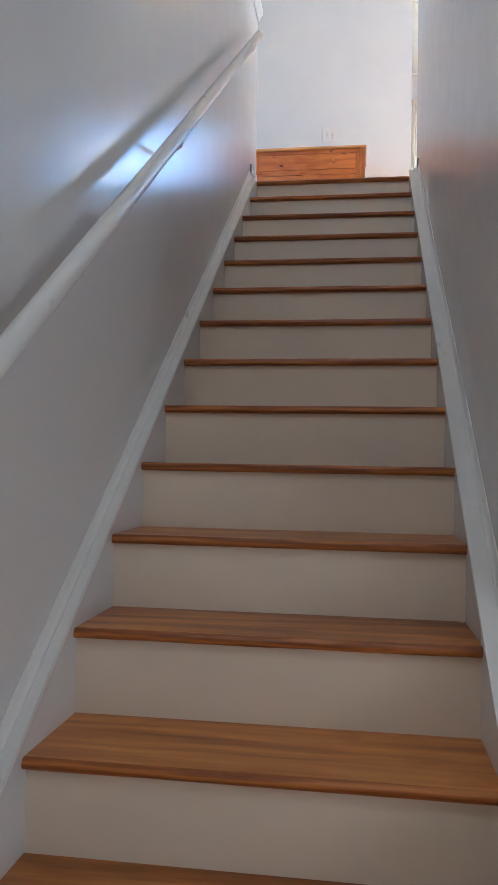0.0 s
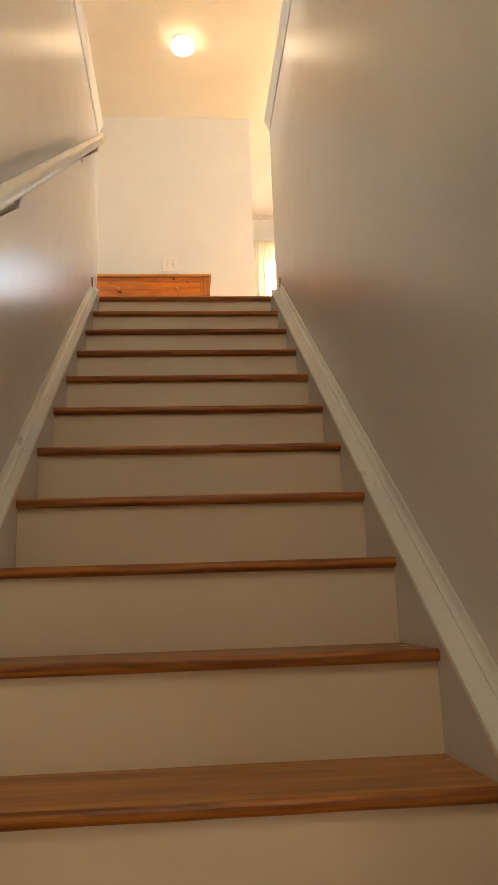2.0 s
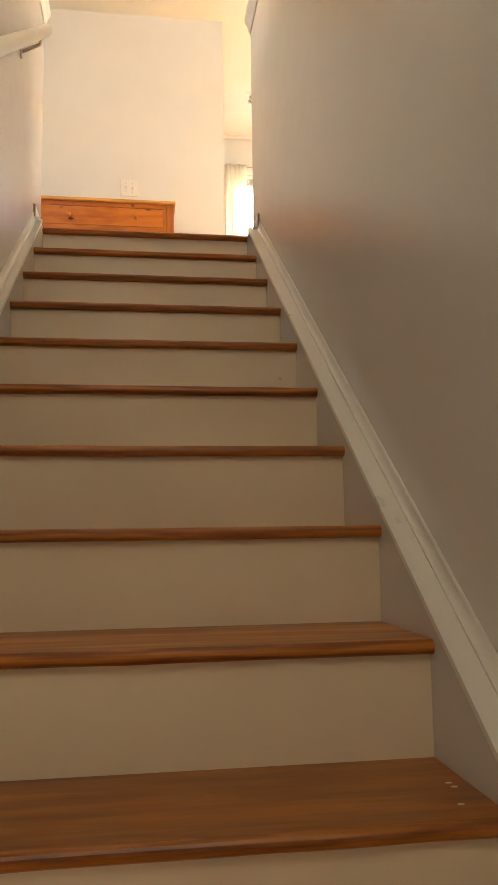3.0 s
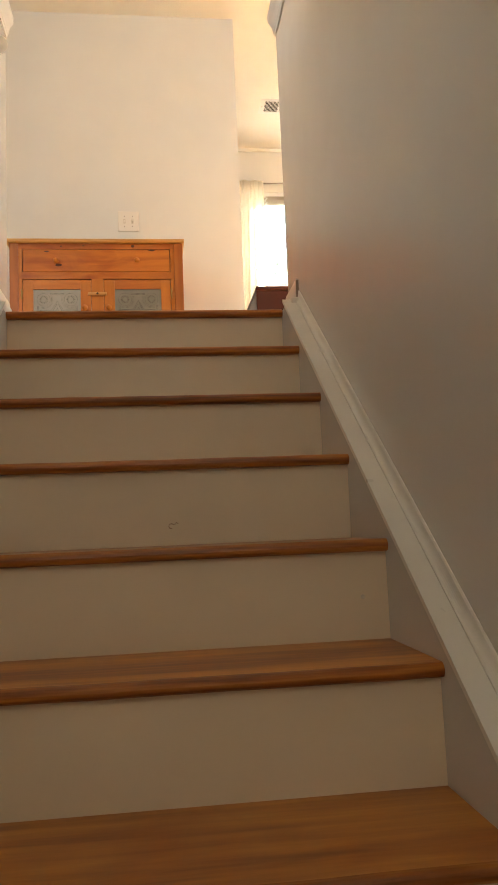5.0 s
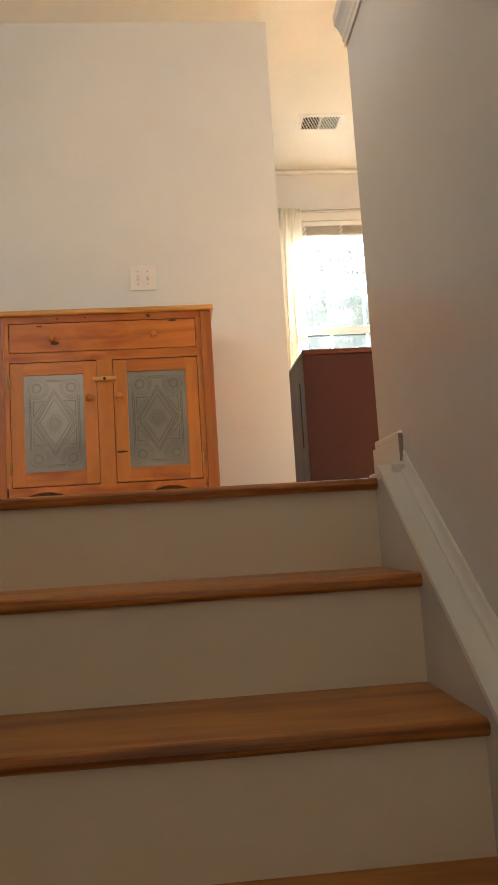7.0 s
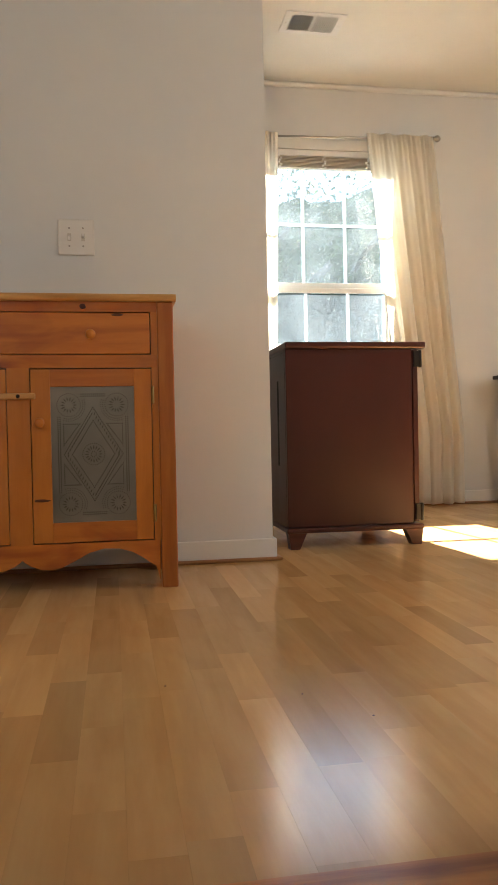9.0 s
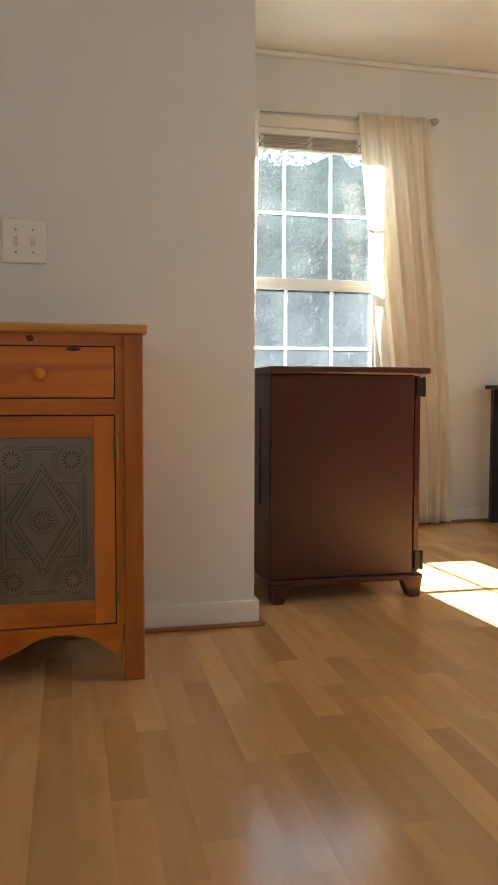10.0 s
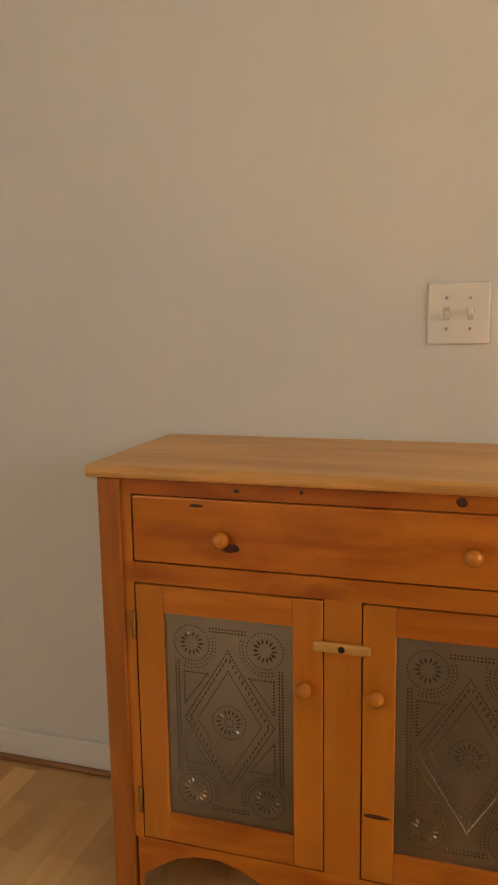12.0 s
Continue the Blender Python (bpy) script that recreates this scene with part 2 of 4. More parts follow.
def grille_mat():
    """Thin white vinyl bars that glow faintly with daylight from behind."""
    m = paint("thin_white_vinyl", (0.84, 0.86, 0.87), 0.35, 0.02, 0.0)
    nt = m.node_tree
    tr = node(nt, "BsdfTranslucent")
    tr.inputs[0].default_value = (0.84, 0.88, 0.92, 1)
    mix = node(nt, "MixShader")
    mix.inputs[0].default_value = 0.35
    nt.links.new(nt.nodes["Principled BSDF"].outputs[0], mix.inputs[1])
    nt.links.new(tr.outputs[0], mix.inputs[2])
    nt.links.new(mix.outputs[0], nt.nodes["Material Output"].inputs[0])
    return m


def screen_mat():
    """Insect screen: a fine grey mesh that lets most light through."""
    m, nt, bsdf = base_mat("insect_screen")
    bsdf.inputs["Base Color"].default_value = (0.07, 0.08, 0.085, 1)
    clear = node(nt, "BsdfTransparent")
    mix = node(nt, "MixShader")
    mix.inputs[0].default_value = 0.42
    nt.links.new(clear.outputs[0], mix.inputs[1])
    nt.links.new(bsdf.outputs[0], mix.inputs[2])
    nt.links.new(mix.outputs[0], nt.nodes["Material Output"].inputs[0])
    return m


def lamp_mat():
    m, nt, bsdf = base_mat("lit_opal_glass")
    bsdf.inputs["Base Color"].default_value = (0.9, 0.88, 0.82, 1)
    bsdf.inputs["Roughness"].default_value = 0.2
    bsdf.inputs["Emission Color"].default_value = (1.0, 0.85, 0.64, 1)
    bsdf.inputs["Emission Strength"].default_value = LAMP_GLOW
    return m


LAMP_GLOW = 0.16
M_LEAF, M_CLOTH, M_GLASS, M_SCREEN, M_LAMP, M_GRILLE = leaf_mat(), cloth_mat(), glass_mat(), screen_mat(), lamp_mat(), grille_mat()


# ---- mesh helpers ----
def box_bm(x0, y0, z0, x1, y1, z1, bevel=0.0, seg=2, bm=None):
    own = bm is None
    bm = bm or bmesh.new()
    vs = [bm.verts.new(p) for p in ((x0, y0, z0), (x1, y0, z0), (x1, y1, z0), (x0, y1, z0), (x0, y0, z1), (x1, y0, z1), (x1, y1, z1), (x0, y1, z1))]
    fs = [bm.faces.new([vs[i] for i in f]) for f in ((0, 3, 2, 1), (4, 5, 6, 7), (0, 1, 5, 4), (1, 2, 6, 5), (2, 3, 7, 6), (3, 0, 4, 7))]
    if bevel:
        bmesh.ops.bevel(bm, geom=list({e for f in fs for e in f.edges}), offset=bevel, segments=seg, profile=0.5, affect="EDGES")
    return bm


def prism_bm(points, axis, a, b, bm=None):
    """A profile of 2D points pushed along an axis from a to b. Axis x: points are (y, z); y: (x, z); z: (x, y)."""
    bm = bm or bmesh.new()
    def at(p, v):
        return {"x": (v, p[0], p[1]), "y": (p[0], v, p[1]), "z": (p[0], p[1], v)}[axis]
    lo = [bm.verts.new(at(p, a)) for p in points]
    hi = [bm.verts.new(at(p, b)) for p in points]
    n = len(points)
    bm.faces.new(lo)
    bm.faces.new(hi[::-1])
    for i in range(n):
        bm.faces.new((lo[i], hi[i], hi[(i + 1) % n], lo[(i + 1) % n]))
    bmesh.ops.recalc_face_normals(bm, faces=bm.faces)
    return bm


def lathe_bm(profile, seg=24, m=None):
    """Profile of (radius, height) turned round z, then moved by m."""
    bm = bmesh.new()
    rings = []
    for r, h in profile:
        rings.append([bm.verts.new((max(r, 1e-4) * math.cos(2 * math.pi * i / seg), max(r, 1e-4) * math.sin(2 * math.pi * i / seg), h)) for i in range(seg)])
    for a, b in zip(rings, rings[1:]):
        for i in range(seg):
            f = bm.faces.new((a[i], a[(i + 1) % seg], b[(i + 1) % seg], b[i]))
            f.smooth = True
    bm.faces.new(rings[0][::-1])
    bm.faces.new(rings[-1])
    if m:
        bmesh.ops.transform(bm, matrix=m, verts=bm.verts)
    bmesh.ops.recalc_face_normals(bm, faces=bm.faces)
    return bm


def tube_bm(points, radius, seg=12, squash=1.0):
    """A round bar through points."""
    bm = bmesh.new()
    pts = [Vector(p) for p in points]
    rings = []
    for i, p in enumerate(pts):
        d = (pts[min(i + 1, len(pts) - 1)] - pts[max(i - 1, 0)]).normalized()
        side = d.cross(Vector((0, 0, 1)))
        side = side.normalized() if side.length > 1e-4 else Vector((1, 0, 0))
        up = side.cross(d)
        rings.append([bm.verts.new(p + radius * (math.cos(a) * side + squash * math.sin(a) * up)) for a in (2 * math.pi * k / seg for k in range(seg))])
    for a, b in zip(rings, rings[1:]):
        for k in range(seg):
            bm.faces.new((a[k], a[(k + 1) % seg], b[(k + 1) % seg], b[k])).smooth = True
    bm.faces.new(rings[0])
    bm.faces.new(rings[-1])
    bmesh.ops.recalc_face_normals(bm, faces=bm.faces)
    return bm


def mesh_of(name, bm, material):
    me = bpy.data.meshes.new(name)
    bm.to_mesh(me)
    bm.free()
    me.materials.append(material)
    return me


def thing(name, at, label, category, group="", kind=""):
    ob = new(name)
    ob.location = at
    ob.empty_display_size = 0.05
    return tagged(ob, label, category, group, kind)


def under(ob, parent):
    """Hang ob, built in world places, under its thing or part."""
    ob.parent = parent
    ob.matrix_parent_inverse = Matrix.Translation(-parent.location) if parent.parent is None else Matrix()
    return ob


def part(name, bm, material, parent, label=""):
    return tagged(under(new(name, mesh_of(name, bm, material)), parent), label)


def solid(name, bm, material, label, category, kind="", group=""):
    return tagged(new(name, mesh_of(name, bm, material)), label, category, group, kind)


# ---- measures ----
RISE, RUN, WIDTH = 0.181, 0.248, 0.857
LOW, CEIL = -15 * RISE, 2.44
FRONT, BACK = 2.04, 3.66
RW, LW, NEAR = 0.908, -0.036, -2.69

# ---- shell ----
def wall(name, x0, y0, z0, x1, y1, z1, label, mat=M_WALL):
    return solid(name, box_bm(x0, y0, z0, x1, y1, z1), mat, label, "wall", "structure")


wall("wall_switch", -2.4, FRONT, 0, 0.988, FRONT + 0.12, CEIL, "smooth off-white painted hall wall with light switches")
wall("wall_stair_open_side", RW, NEAR, LOW, RW + 0.12, 0.16, 1.05, "glossy off-white painted stair wall ending at half height", M_STAIRWALL)
wall("wall_bulkhead", RW, -5.4, -0.40, RW + 0.12, NEAR, 1.05, "off-white painted wall above the lower hall opening", M_STAIRWALL)
wall("wall_stair_rail_side", LW - 0.12, -5.4, LOW, LW, 0.22, 1.05, "glossy off-white painted stair wall carrying a handrail", M_STAIRWALL)
wall("wall_lower_return", RW + 0.12, NEAR, LOW, 3.2, NEAR + 0.12, -0.40, "off-white painted lower hall wall with wooden rosette")
wall("wall_lower_side", 3.2, -5.4, LOW, 3.32, NEAR + 0.12, -0.40, "plain off-white lower hall wall")
wall("wall_behind", -2.4, -5.52, LOW, 4.3, -5.4, CEIL, "plain off-white wall closing the stairwell")
wall("wall_upper_left", -2.52, -5.52, 0, -2.4, BACK + 0.14, CEIL, "plain off-white wall of the upper hall")
wall("wall_upper_right", 4.2, -5.4, 0, 4.32, BACK + 0.14, CEIL, "plain off-white wall of the sunny room")
solid("ceiling", box_bm(-2.52, -5.52, CEIL, 4.32, BACK + 0.14, CEIL + 0.1), M_CEIL, "warm white finely textured ceiling", "ceiling", "structure")
solid("ceiling_lower", box_bm(RW + 0.12, -5.4, -0.40, 3.32, NEAR + 0.12, -0.31), M_CEIL, "plain white ceiling of the lower hall", "ceiling", "structure")

# window wall, with its opening
WX0, WX1, WZ0, WZ1 = 1.235, 2.075, 0.58, 2.075
bm = bmesh.new()
for b in ((-2.4, 0, WX0, CEIL), (WX1, 0, 4.2, CEIL), (WX0, 0, WX1, WZ0), (WX0, WZ1, WX1, CEIL)):
    box_bm(b[0], BACK, b[1], b[2], BACK + 0.14, b[3], bm=bm)
solid("wall_window", bm, M_WALL, "off-white painted wall with a sash window", "wall", "structure")

# floors
solid("floor_lower", box_bm(-0.142, -5.4, LOW - 0.1, 3.2, -3.4, LOW), M_FLOOR, "maple laminate floor at the foot of the stairs", "floor", "structure")
solid("subfloor_left", box_bm(-2.4, -5.4, -0.3, LW - 0.12, BACK, -0.008), M_FLOOR, "maple laminate floor beside the stairwell", "floor", "structure")
solid("subfloor_right", box_bm(RW + 0.12, -5.4, -0.3, 4.2, BACK, -0.008), M_FLOOR, "maple laminate floor of the sunny room", "floor", "structure")
solid("subfloor_landing", box_bm(LW - 0.12, 0.06, -0.3, RW + 0.12, BACK, -0.008), M_FLOOR, "maple laminate floor at the stair head", "floor", "structure")


# ---- staircase ----
stairs = thing("stairs", (0.43, -1.7, LOW), "straight staircase with oak treads and white-painted risers", "stairs", kind="structure")
NOSE, TH, LIFT = 0.022, 0.023, 0.008


def tread_bm(y, z, depth, x0, x1):
    r = TH / 2
    pts = [(y + r + r * math.cos(a), z - r + r * math.sin(a)) for a in (math.pi / 2 + math.pi * k / 8 for k in range(9))]
    pts += [(y + depth, z - TH), (y + depth, z)]
    bm = prism_bm(pts, "x", x0, x1)
    # a worn, slightly wavy front edge
    cuts = [e for e in bm.edges if abs(e.verts[0].co.x - e.verts[1].co.x) > 0.5]
    bmesh.ops.subdivide_edges(bm, edges=cuts, cuts=24, use_grid_fill=False)
    for v in bm.verts:
        if v.co.y < y + r:
            v.co.y += 0.0016 * noise.noise((v.co.x * 7, z * 9, 1.3))
            v.co.z += 0.0012 * noise.noise((v.co.x * 9, z * 5, 7.7))
    return bm


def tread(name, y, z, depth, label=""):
    """Tread board whose front edge takes a darker, finer-grained wood."""
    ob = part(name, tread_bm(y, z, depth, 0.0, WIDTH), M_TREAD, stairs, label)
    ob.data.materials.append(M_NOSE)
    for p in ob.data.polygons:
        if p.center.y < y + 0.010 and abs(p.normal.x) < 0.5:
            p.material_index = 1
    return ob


for i in range(0, 15):
    y, z = -i * RUN, -i * RISE
    if i:
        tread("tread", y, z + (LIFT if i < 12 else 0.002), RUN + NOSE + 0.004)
    part("riser", box_bm(-0.001, y + NOSE, z - RISE, WIDTH + 0.001, y + NOSE + 0.018, z - TH + 0.012), M_RISER, stairs)
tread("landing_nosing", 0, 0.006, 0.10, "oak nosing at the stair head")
for x, y, i in ((0.831, -2.102, 9), (0.845, -2.263, 10), (0.812, -2.169, 9), (0.83, -2.085, 9), (0.848, -2.47, 11)):
    part("paint_fleck", lathe_bm([(0.0042, 0), (0.003, 0.0007), (0.0, 0.0009)], 7, Matrix.Translation((x, y, LIFT - i * RISE)) @ Matrix.Diagonal((1.3, 0.7, 1, 1))), M_TRIM, stairs, "dried white paint fleck")
part("paint_chip", lathe_bm([(0.0042, 0), (0.003, 0.0003), (0.0, 0.0004)], 9, Matrix.Translation((0.81, -4 * RUN + NOSE, -0.82)) @ Matrix.Rotation(radians(90), 4, "X")), M_BLIND, stairs, "small greyish chip in the riser paint")

SL = RISE / RUN


def skirt(x_in, x_out, c0, c1, ya, yb, bm=None):
    pts = [(ya, SL * ya + c0), (yb, SL * yb + c0), (yb, SL * yb + c1), (ya, SL * ya + c1)]
    return prism_bm(pts, "x", x_in, x_out, bm)


LEDGE = 0.045
for side, wallx, tip, sgn in (("open", RW, WIDTH, -1), ("rail", LW, 0.0, 1)):
    ya, yb = (NEAR if side == "open" else -3.75), -0.022
    k = LEDGE - 0.012
    side_face = [(ya, SL * ya - 0.4), (0.05, SL * 0.05 - 0.4), (0.05, 0.001), ((0.001 - k) / SL, 0.001), (ya, SL * ya + k)]
    part("stringer", prism_bm(side_face, "x", tip - 0.0005 * sgn, wallx), M_STAIRWALL, stairs)
    part("stringer_cap", skirt(tip + 0.003 * sgn, wallx, LEDGE - 0.012, LEDGE, -3.75, yb), M_TRIM, stairs, "white-painted sloping ledge along the wall")
    # hollow moulding where the ledge meets the wall
    cove = [(0.0, 0.0), (0.015, 0.0), (0.015, 0.005)] + [(0.004 + 0.011 * (1 - math.sin(q)), 0.005 + 0.020 * (1 - math.cos(q))) for q in (math.pi / 2 * k / 6 for k in range(1, 7))] + [(0.004, 0.030), (0.002, 0.034), (0.0, 0.034)]
    bm = bmesh.new()
    rows = [[bm.verts.new((wallx + sgn * o, y, SL * y + LEDGE + h)) for o, h in cove] for y in (ya, yb)]
    for k in range(len(cove) - 1):
        bm.faces.new((rows[0][k], rows[0][k + 1], rows[1][k + 1], rows[1][k]))
    bm.faces.new(rows[0])
    bm.faces.new(rows[1])
    bmesh.ops.recalc_face_normals(bm, faces=bm.faces)
    part("bead", bm, M_TRIM, stairs, "white hollow moulding at the wall")
for dx, dz, n in ((0.0, 0.0, 5), (0.011, 0.002, 3)):
    ring = [(0.471 + dx + 0.0055 * math.cos(a) * (0.7 if n == 3 else 1), -3 * RUN + NOSE - 0.0003, -0.676 + dz + 0.0055 * math.sin(a)) for a in (0.5 + 0.9 * k for k in range(n + 1))]
    part("paint_chip", tube_bm(ring, 0.0008, 6), M_RAILWOOD, stairs, "small curled brown chip in the riser paint")
part("skirt_open_lower", skirt(WIDTH + 0.0005, RW - 0.001, -0.5, LEDGE - 0.0125, -3.75, NEAR - 0.002), M_TRIM, stairs, "plain white stringer beside the lowest steps")


# ---- half wall caps and base blocks ----
def cap(x0, x1, y0, y1, name_label):
    bm = bmesh.new()
    prev = None
    for o, z in ((0.001, 1.045), (0.010, 1.045), (0.012, 1.058), (0.017, 1.062), (0.019, 1.075), (0.03, 1.095), (0.042, 1.108), (0.046, 1.112), (0.048, 1.138), (0.044, 1.144), (0.0, 1.146)):
        ring = [bm.verts.new(p) for p in ((x0 - 0.5 * o, y0, z), (x1 + 0.5 * o, y0, z), (x1 + 0.5 * o, y1 + 0.5 * o, z), (x0 - 0.5 * o, y1 + 0.5 * o, z))]
        if prev:
            for k in range(4):
                bm.faces.new((prev[k], prev[(k + 1) % 4], ring[(k + 1) % 4], ring[k]))
        prev = ring
    bm.faces.new(prev)
    return solid("wall_cap", bm, M_TRIM, name_label, "trim", "structure")


cap(RW, RW + 0.12, -5.4, 0.16, "white moulded cap on the open-side half wall")
cap(LW - 0.12, LW, -5.4, 0.22, "white moulded cap on the rail-side half wall")


def baseboard(x0, y0, x1, y1, z0=0.0, h=0.078, t=0.013, label="low white painted baseboard"):
    """Runs along x at y0 (proud towards -y) or along y at x0."""
    bm = box_bm(min(x0, x1), min(y0, y1), z0, max(x0, x1), max(y0, y1), z0 + h, 0.004, 2)
    return solid("baseboard", bm, M_TRIM, label, "baseboard", "structure")


def quarter_round(x0, y0, x1, y1):
    bm = box_bm(x0, y0, 0.0, x1, y1, 0.0135, 0.005, 3)
    return solid("trim", bm, M_OAKTRIM, "oak quarter-round along the floor edge", "trim", "structure")


baseboard(-2.4, FRONT - 0.013, 1.001, FRONT)
baseboard(0.988, FRONT + 0.001, 1.001, FRONT + 0.13)
quarter_round(-2.4, FRONT - 0.030, 1.018, FRONT - 0.0135)
quarter_round(1.0015, FRONT - 0.013, 1.018, FRONT + 0.13)
baseboard(-2.4, BACK - 0.013, 4.2, BACK)
quarter_round(-2.4, BACK - 0.030, 4.2, BACK - 0.0135)
solid("trim", box_bm(-2.4, BACK - 0.03, CEIL - 0.028, 4.2, BACK, CEIL - 0.001, 0.01, 3), M_TRIM, "small white crown strip under the ceiling", "trim", "structure")

# base blocks that return round the ends of the half walls
for x0, x1, face, yend in ((RW - 0.013, RW + 0.135, -1, 0.16), (LW - 0.135, LW + 0.013, 1, 0.22)):
    bm = box_bm(x0, -0.03, 0.0, x1, yend + 0.013, 0.078, 0.003, 2)
    box_bm(x0 + 0.004, -0.028, 0.078, x1 - 0.004, yend + 0.008, 0.096, 0.004, 2, bm=bm)
    solid("baseboard", bm, M_TRIM, "white base block at the end of the half wall", "baseboard", "structure")
    sx0, sx1 = (x0 - 0.018, RW) if face < 0 else (LW, x1 + 0.018)
    bm = box_bm(sx0, -0.048, 0.0, sx1, -0.0305, 0.03, 0.006, 3)
    box_bm(sx0, -0.030, 0.0, (x0 - 0.0005) if face < 0 else sx1, yend, 0.022, 0.006, 3, bm=bm) if face < 0 else box_bm(x1 + 0.0005, -0.030, 0.0, sx1, yend, 0.022, 0.006, 3, bm=bm)
    solid("trim", bm, M_TRIM, "white shoe strip at the base block", "trim", "structure")
for x0, x1 in ((WIDTH + 0.001, RW - 0.032), (LW + 0.032, -0.001)):
    solid("trim", box_bm(x0, 0.0505, -0.02, x1, 0.10, 0.0), M_OAKTRIM, "short oak filler strip at the stair head", "trim", "structure")


# ---- handrail and its brackets ----
rail = thing("handrail", (0.05, -1.5, -0.2), "white-painted round wooden handrail on wall brackets", "handrail")
HX = 0.037


def hz(y):
    return 0.742 * (y + 0.25) + 0.712


part("rail", tube_bm([(HX, y, hz(y)) for y in (-4.1, -3.2, -2.2, -1.2, -0.25)], 0.0195, 18, 1.2), M_TRIM, rail)
part("end_cap", lathe_bm([(0.0, 0), (0.013, 0.001), (0.0175, 0.005), (0.0195, 0.010)], 16, Matrix.Translation((HX, -0.242, hz(-0.242))) @ Matrix.Rotation(radians(126), 4, "X")), M_TRIM, rail)
for y in (-0.42, -1.97, -3.5):
    z = hz(y)
    b = part("bracket", tube_bm([(LW, y, z - 0.085), (LW + 0.03, y, z - 0.07), (HX - 0.005, y, z - 0.05), (HX, y, z - 0.026)], 0.007, 8), M_NICKEL, rail, "small metal wall bracket")
    part("rosette", lathe_bm([(0.024, 0), (0.024, 0.003), (0.018, 0.006)], 16, Matrix.Translation((LW, y, z - 0.085)) @ Matrix.Rotation(radians(90), 4, "Y")), M_NICKEL, b)

# wooden rosette with the start of the lower rail
ros = thing("rail_rosette", (0.967, -2.69, -1.06), "round oak rosette with rail end on the wall", "rosette")
part("disc", lathe_bm([(0.06, 0), (0.06, 0.008), (0.056, 0.014), (0.05, 0.017), (0.03, 0.018)], 32, Matrix.Translation((0.985, NEAR, -1.06)) @ Matrix.Rotation(radians(90), 4, "X")), M_RAILWOOD, ros)
part("rail_end", tube_bm([(0.993, -2.70, -1.06), (0.993, -2.75, -1.07), (0.993, -2.85, -1.13), (0.993, -3.05, -1.275)], 0.026, 16, 1.2), M_RAILWOOD, ros)
# anchor holes as near-black plugs, coloured like the shade inside
for z in (-0.92, -1.15):
    solid("wall_anchor", box_bm(RW - 0.001, NEAR - 0.002, z - 0.0035, RW + 0.001, NEAR + 0.001, z + 0.0035, 0.001, 1), M_SHADE_CRUMB, "small anchor hole in the wall corner, its shade painted on a plug", "anchor")
for x in (RW - 0.011, LW + 0.001):
    solid("trim_gap", box_bm(x + 0.001, -0.0315, 0.034, x + 0.010, -0.0295, 0.090, 0.001, 1), M_RAWEND, "dark unpainted end of the base block", "gap")

# ---- light switch ----
sw = thing("light_switch", (0.323, FRONT, 1.136), "double toggle light switch with ivory plastic plate", "light switch")
part("plate", box_bm(0.262, FRONT - 0.006, 1.075, 0.384, FRONT, 1.197, 0.004, 3), M_PLATE, sw)
for x, up in ((0.300, -1), (0.346, 1)):
    part("slot", box_bm(x - 0.006, FRONT - 0.0068, 1.123, x + 0.006, FRONT - 0.005, 1.149), M_BLIND, sw)
    bm = box_bm(x - 0.0045, FRONT - 0.02, 1.130, x + 0.0045, FRONT - 0.006, 1.143, 0.0015, 2)
    bmesh.ops.rotate(bm, verts=bm.verts, cent=(x, FRONT - 0.004, 1.1365), matrix=Matrix.Rotation(radians(-24 * up), 3, "X"))
    part("toggle", bm, M_PLATE, sw)
    for z in (1.106, 1.167):
        part("screw", lathe_bm([(0.0035, 0), (0.003, 0.0012), (0.001, 0.0014)], 10, Matrix.Translation((x, FRONT - 0.006, z)) @ Matrix.Rotation(radians(90), 4, "X")), M_NICKEL, sw, "small metal screw")

# ---- ceiling lamp ----
lamp = thing("ceiling_lamp", (0.445, 1.16, CEIL), "lit mushroom-shaped opal glass flush ceiling lamp", "ceiling lamp")
flip = Matrix.Translation((0.445, 1.16, CEIL)) @ Matrix.Rotation(radians(180), 4, "X")
part("base", lathe_bm([(0.078, 0), (0.078, 0.014), (0.070, 0.02)], 32, flip), M_TRIM, lamp, "white metal base ring")
part("globe", lathe_bm([(0.062, 0.02), (0.076, 0.028), (0.083, 0.040), (0.082, 0.054), (0.075, 0.068), (0.06, 0.080), (0.036, 0.087), (0.0, 0.09)], 32, flip), M_LAMP, lamp, "glowing opal glass globe")

# ---- ceiling vent ----
vent = thing("ceiling_vent", (1.43, 3.0, CEIL), "white metal ceiling register with two louvre banks", "vent")
bm = bmesh.new()
for b in ((1.283, 2.907, 1.58, 2.932), (1.283, 3.076, 1.58, 3.101), (1.283, 2.932, 1.318, 3.076), (1.545, 2.932, 1.58, 3.076), (1.425, 2.932, 1.437, 3.076)):
    box_bm(b[0], b[1], CEIL - 0.006, b[2], b[3], CEIL - 0.0005, bm=bm)
part("frame", bm, M_VINYL, vent)
# the duct's darkness is a painted plate, the ceiling stays closed
part("backing", box_bm(1.318, 2.932, CEIL - 0.0015, 1.545, 3.076, CEIL - 0.0005), M_SHADE_CRUMB, vent, "near-black plate painted as the shade inside the duct")
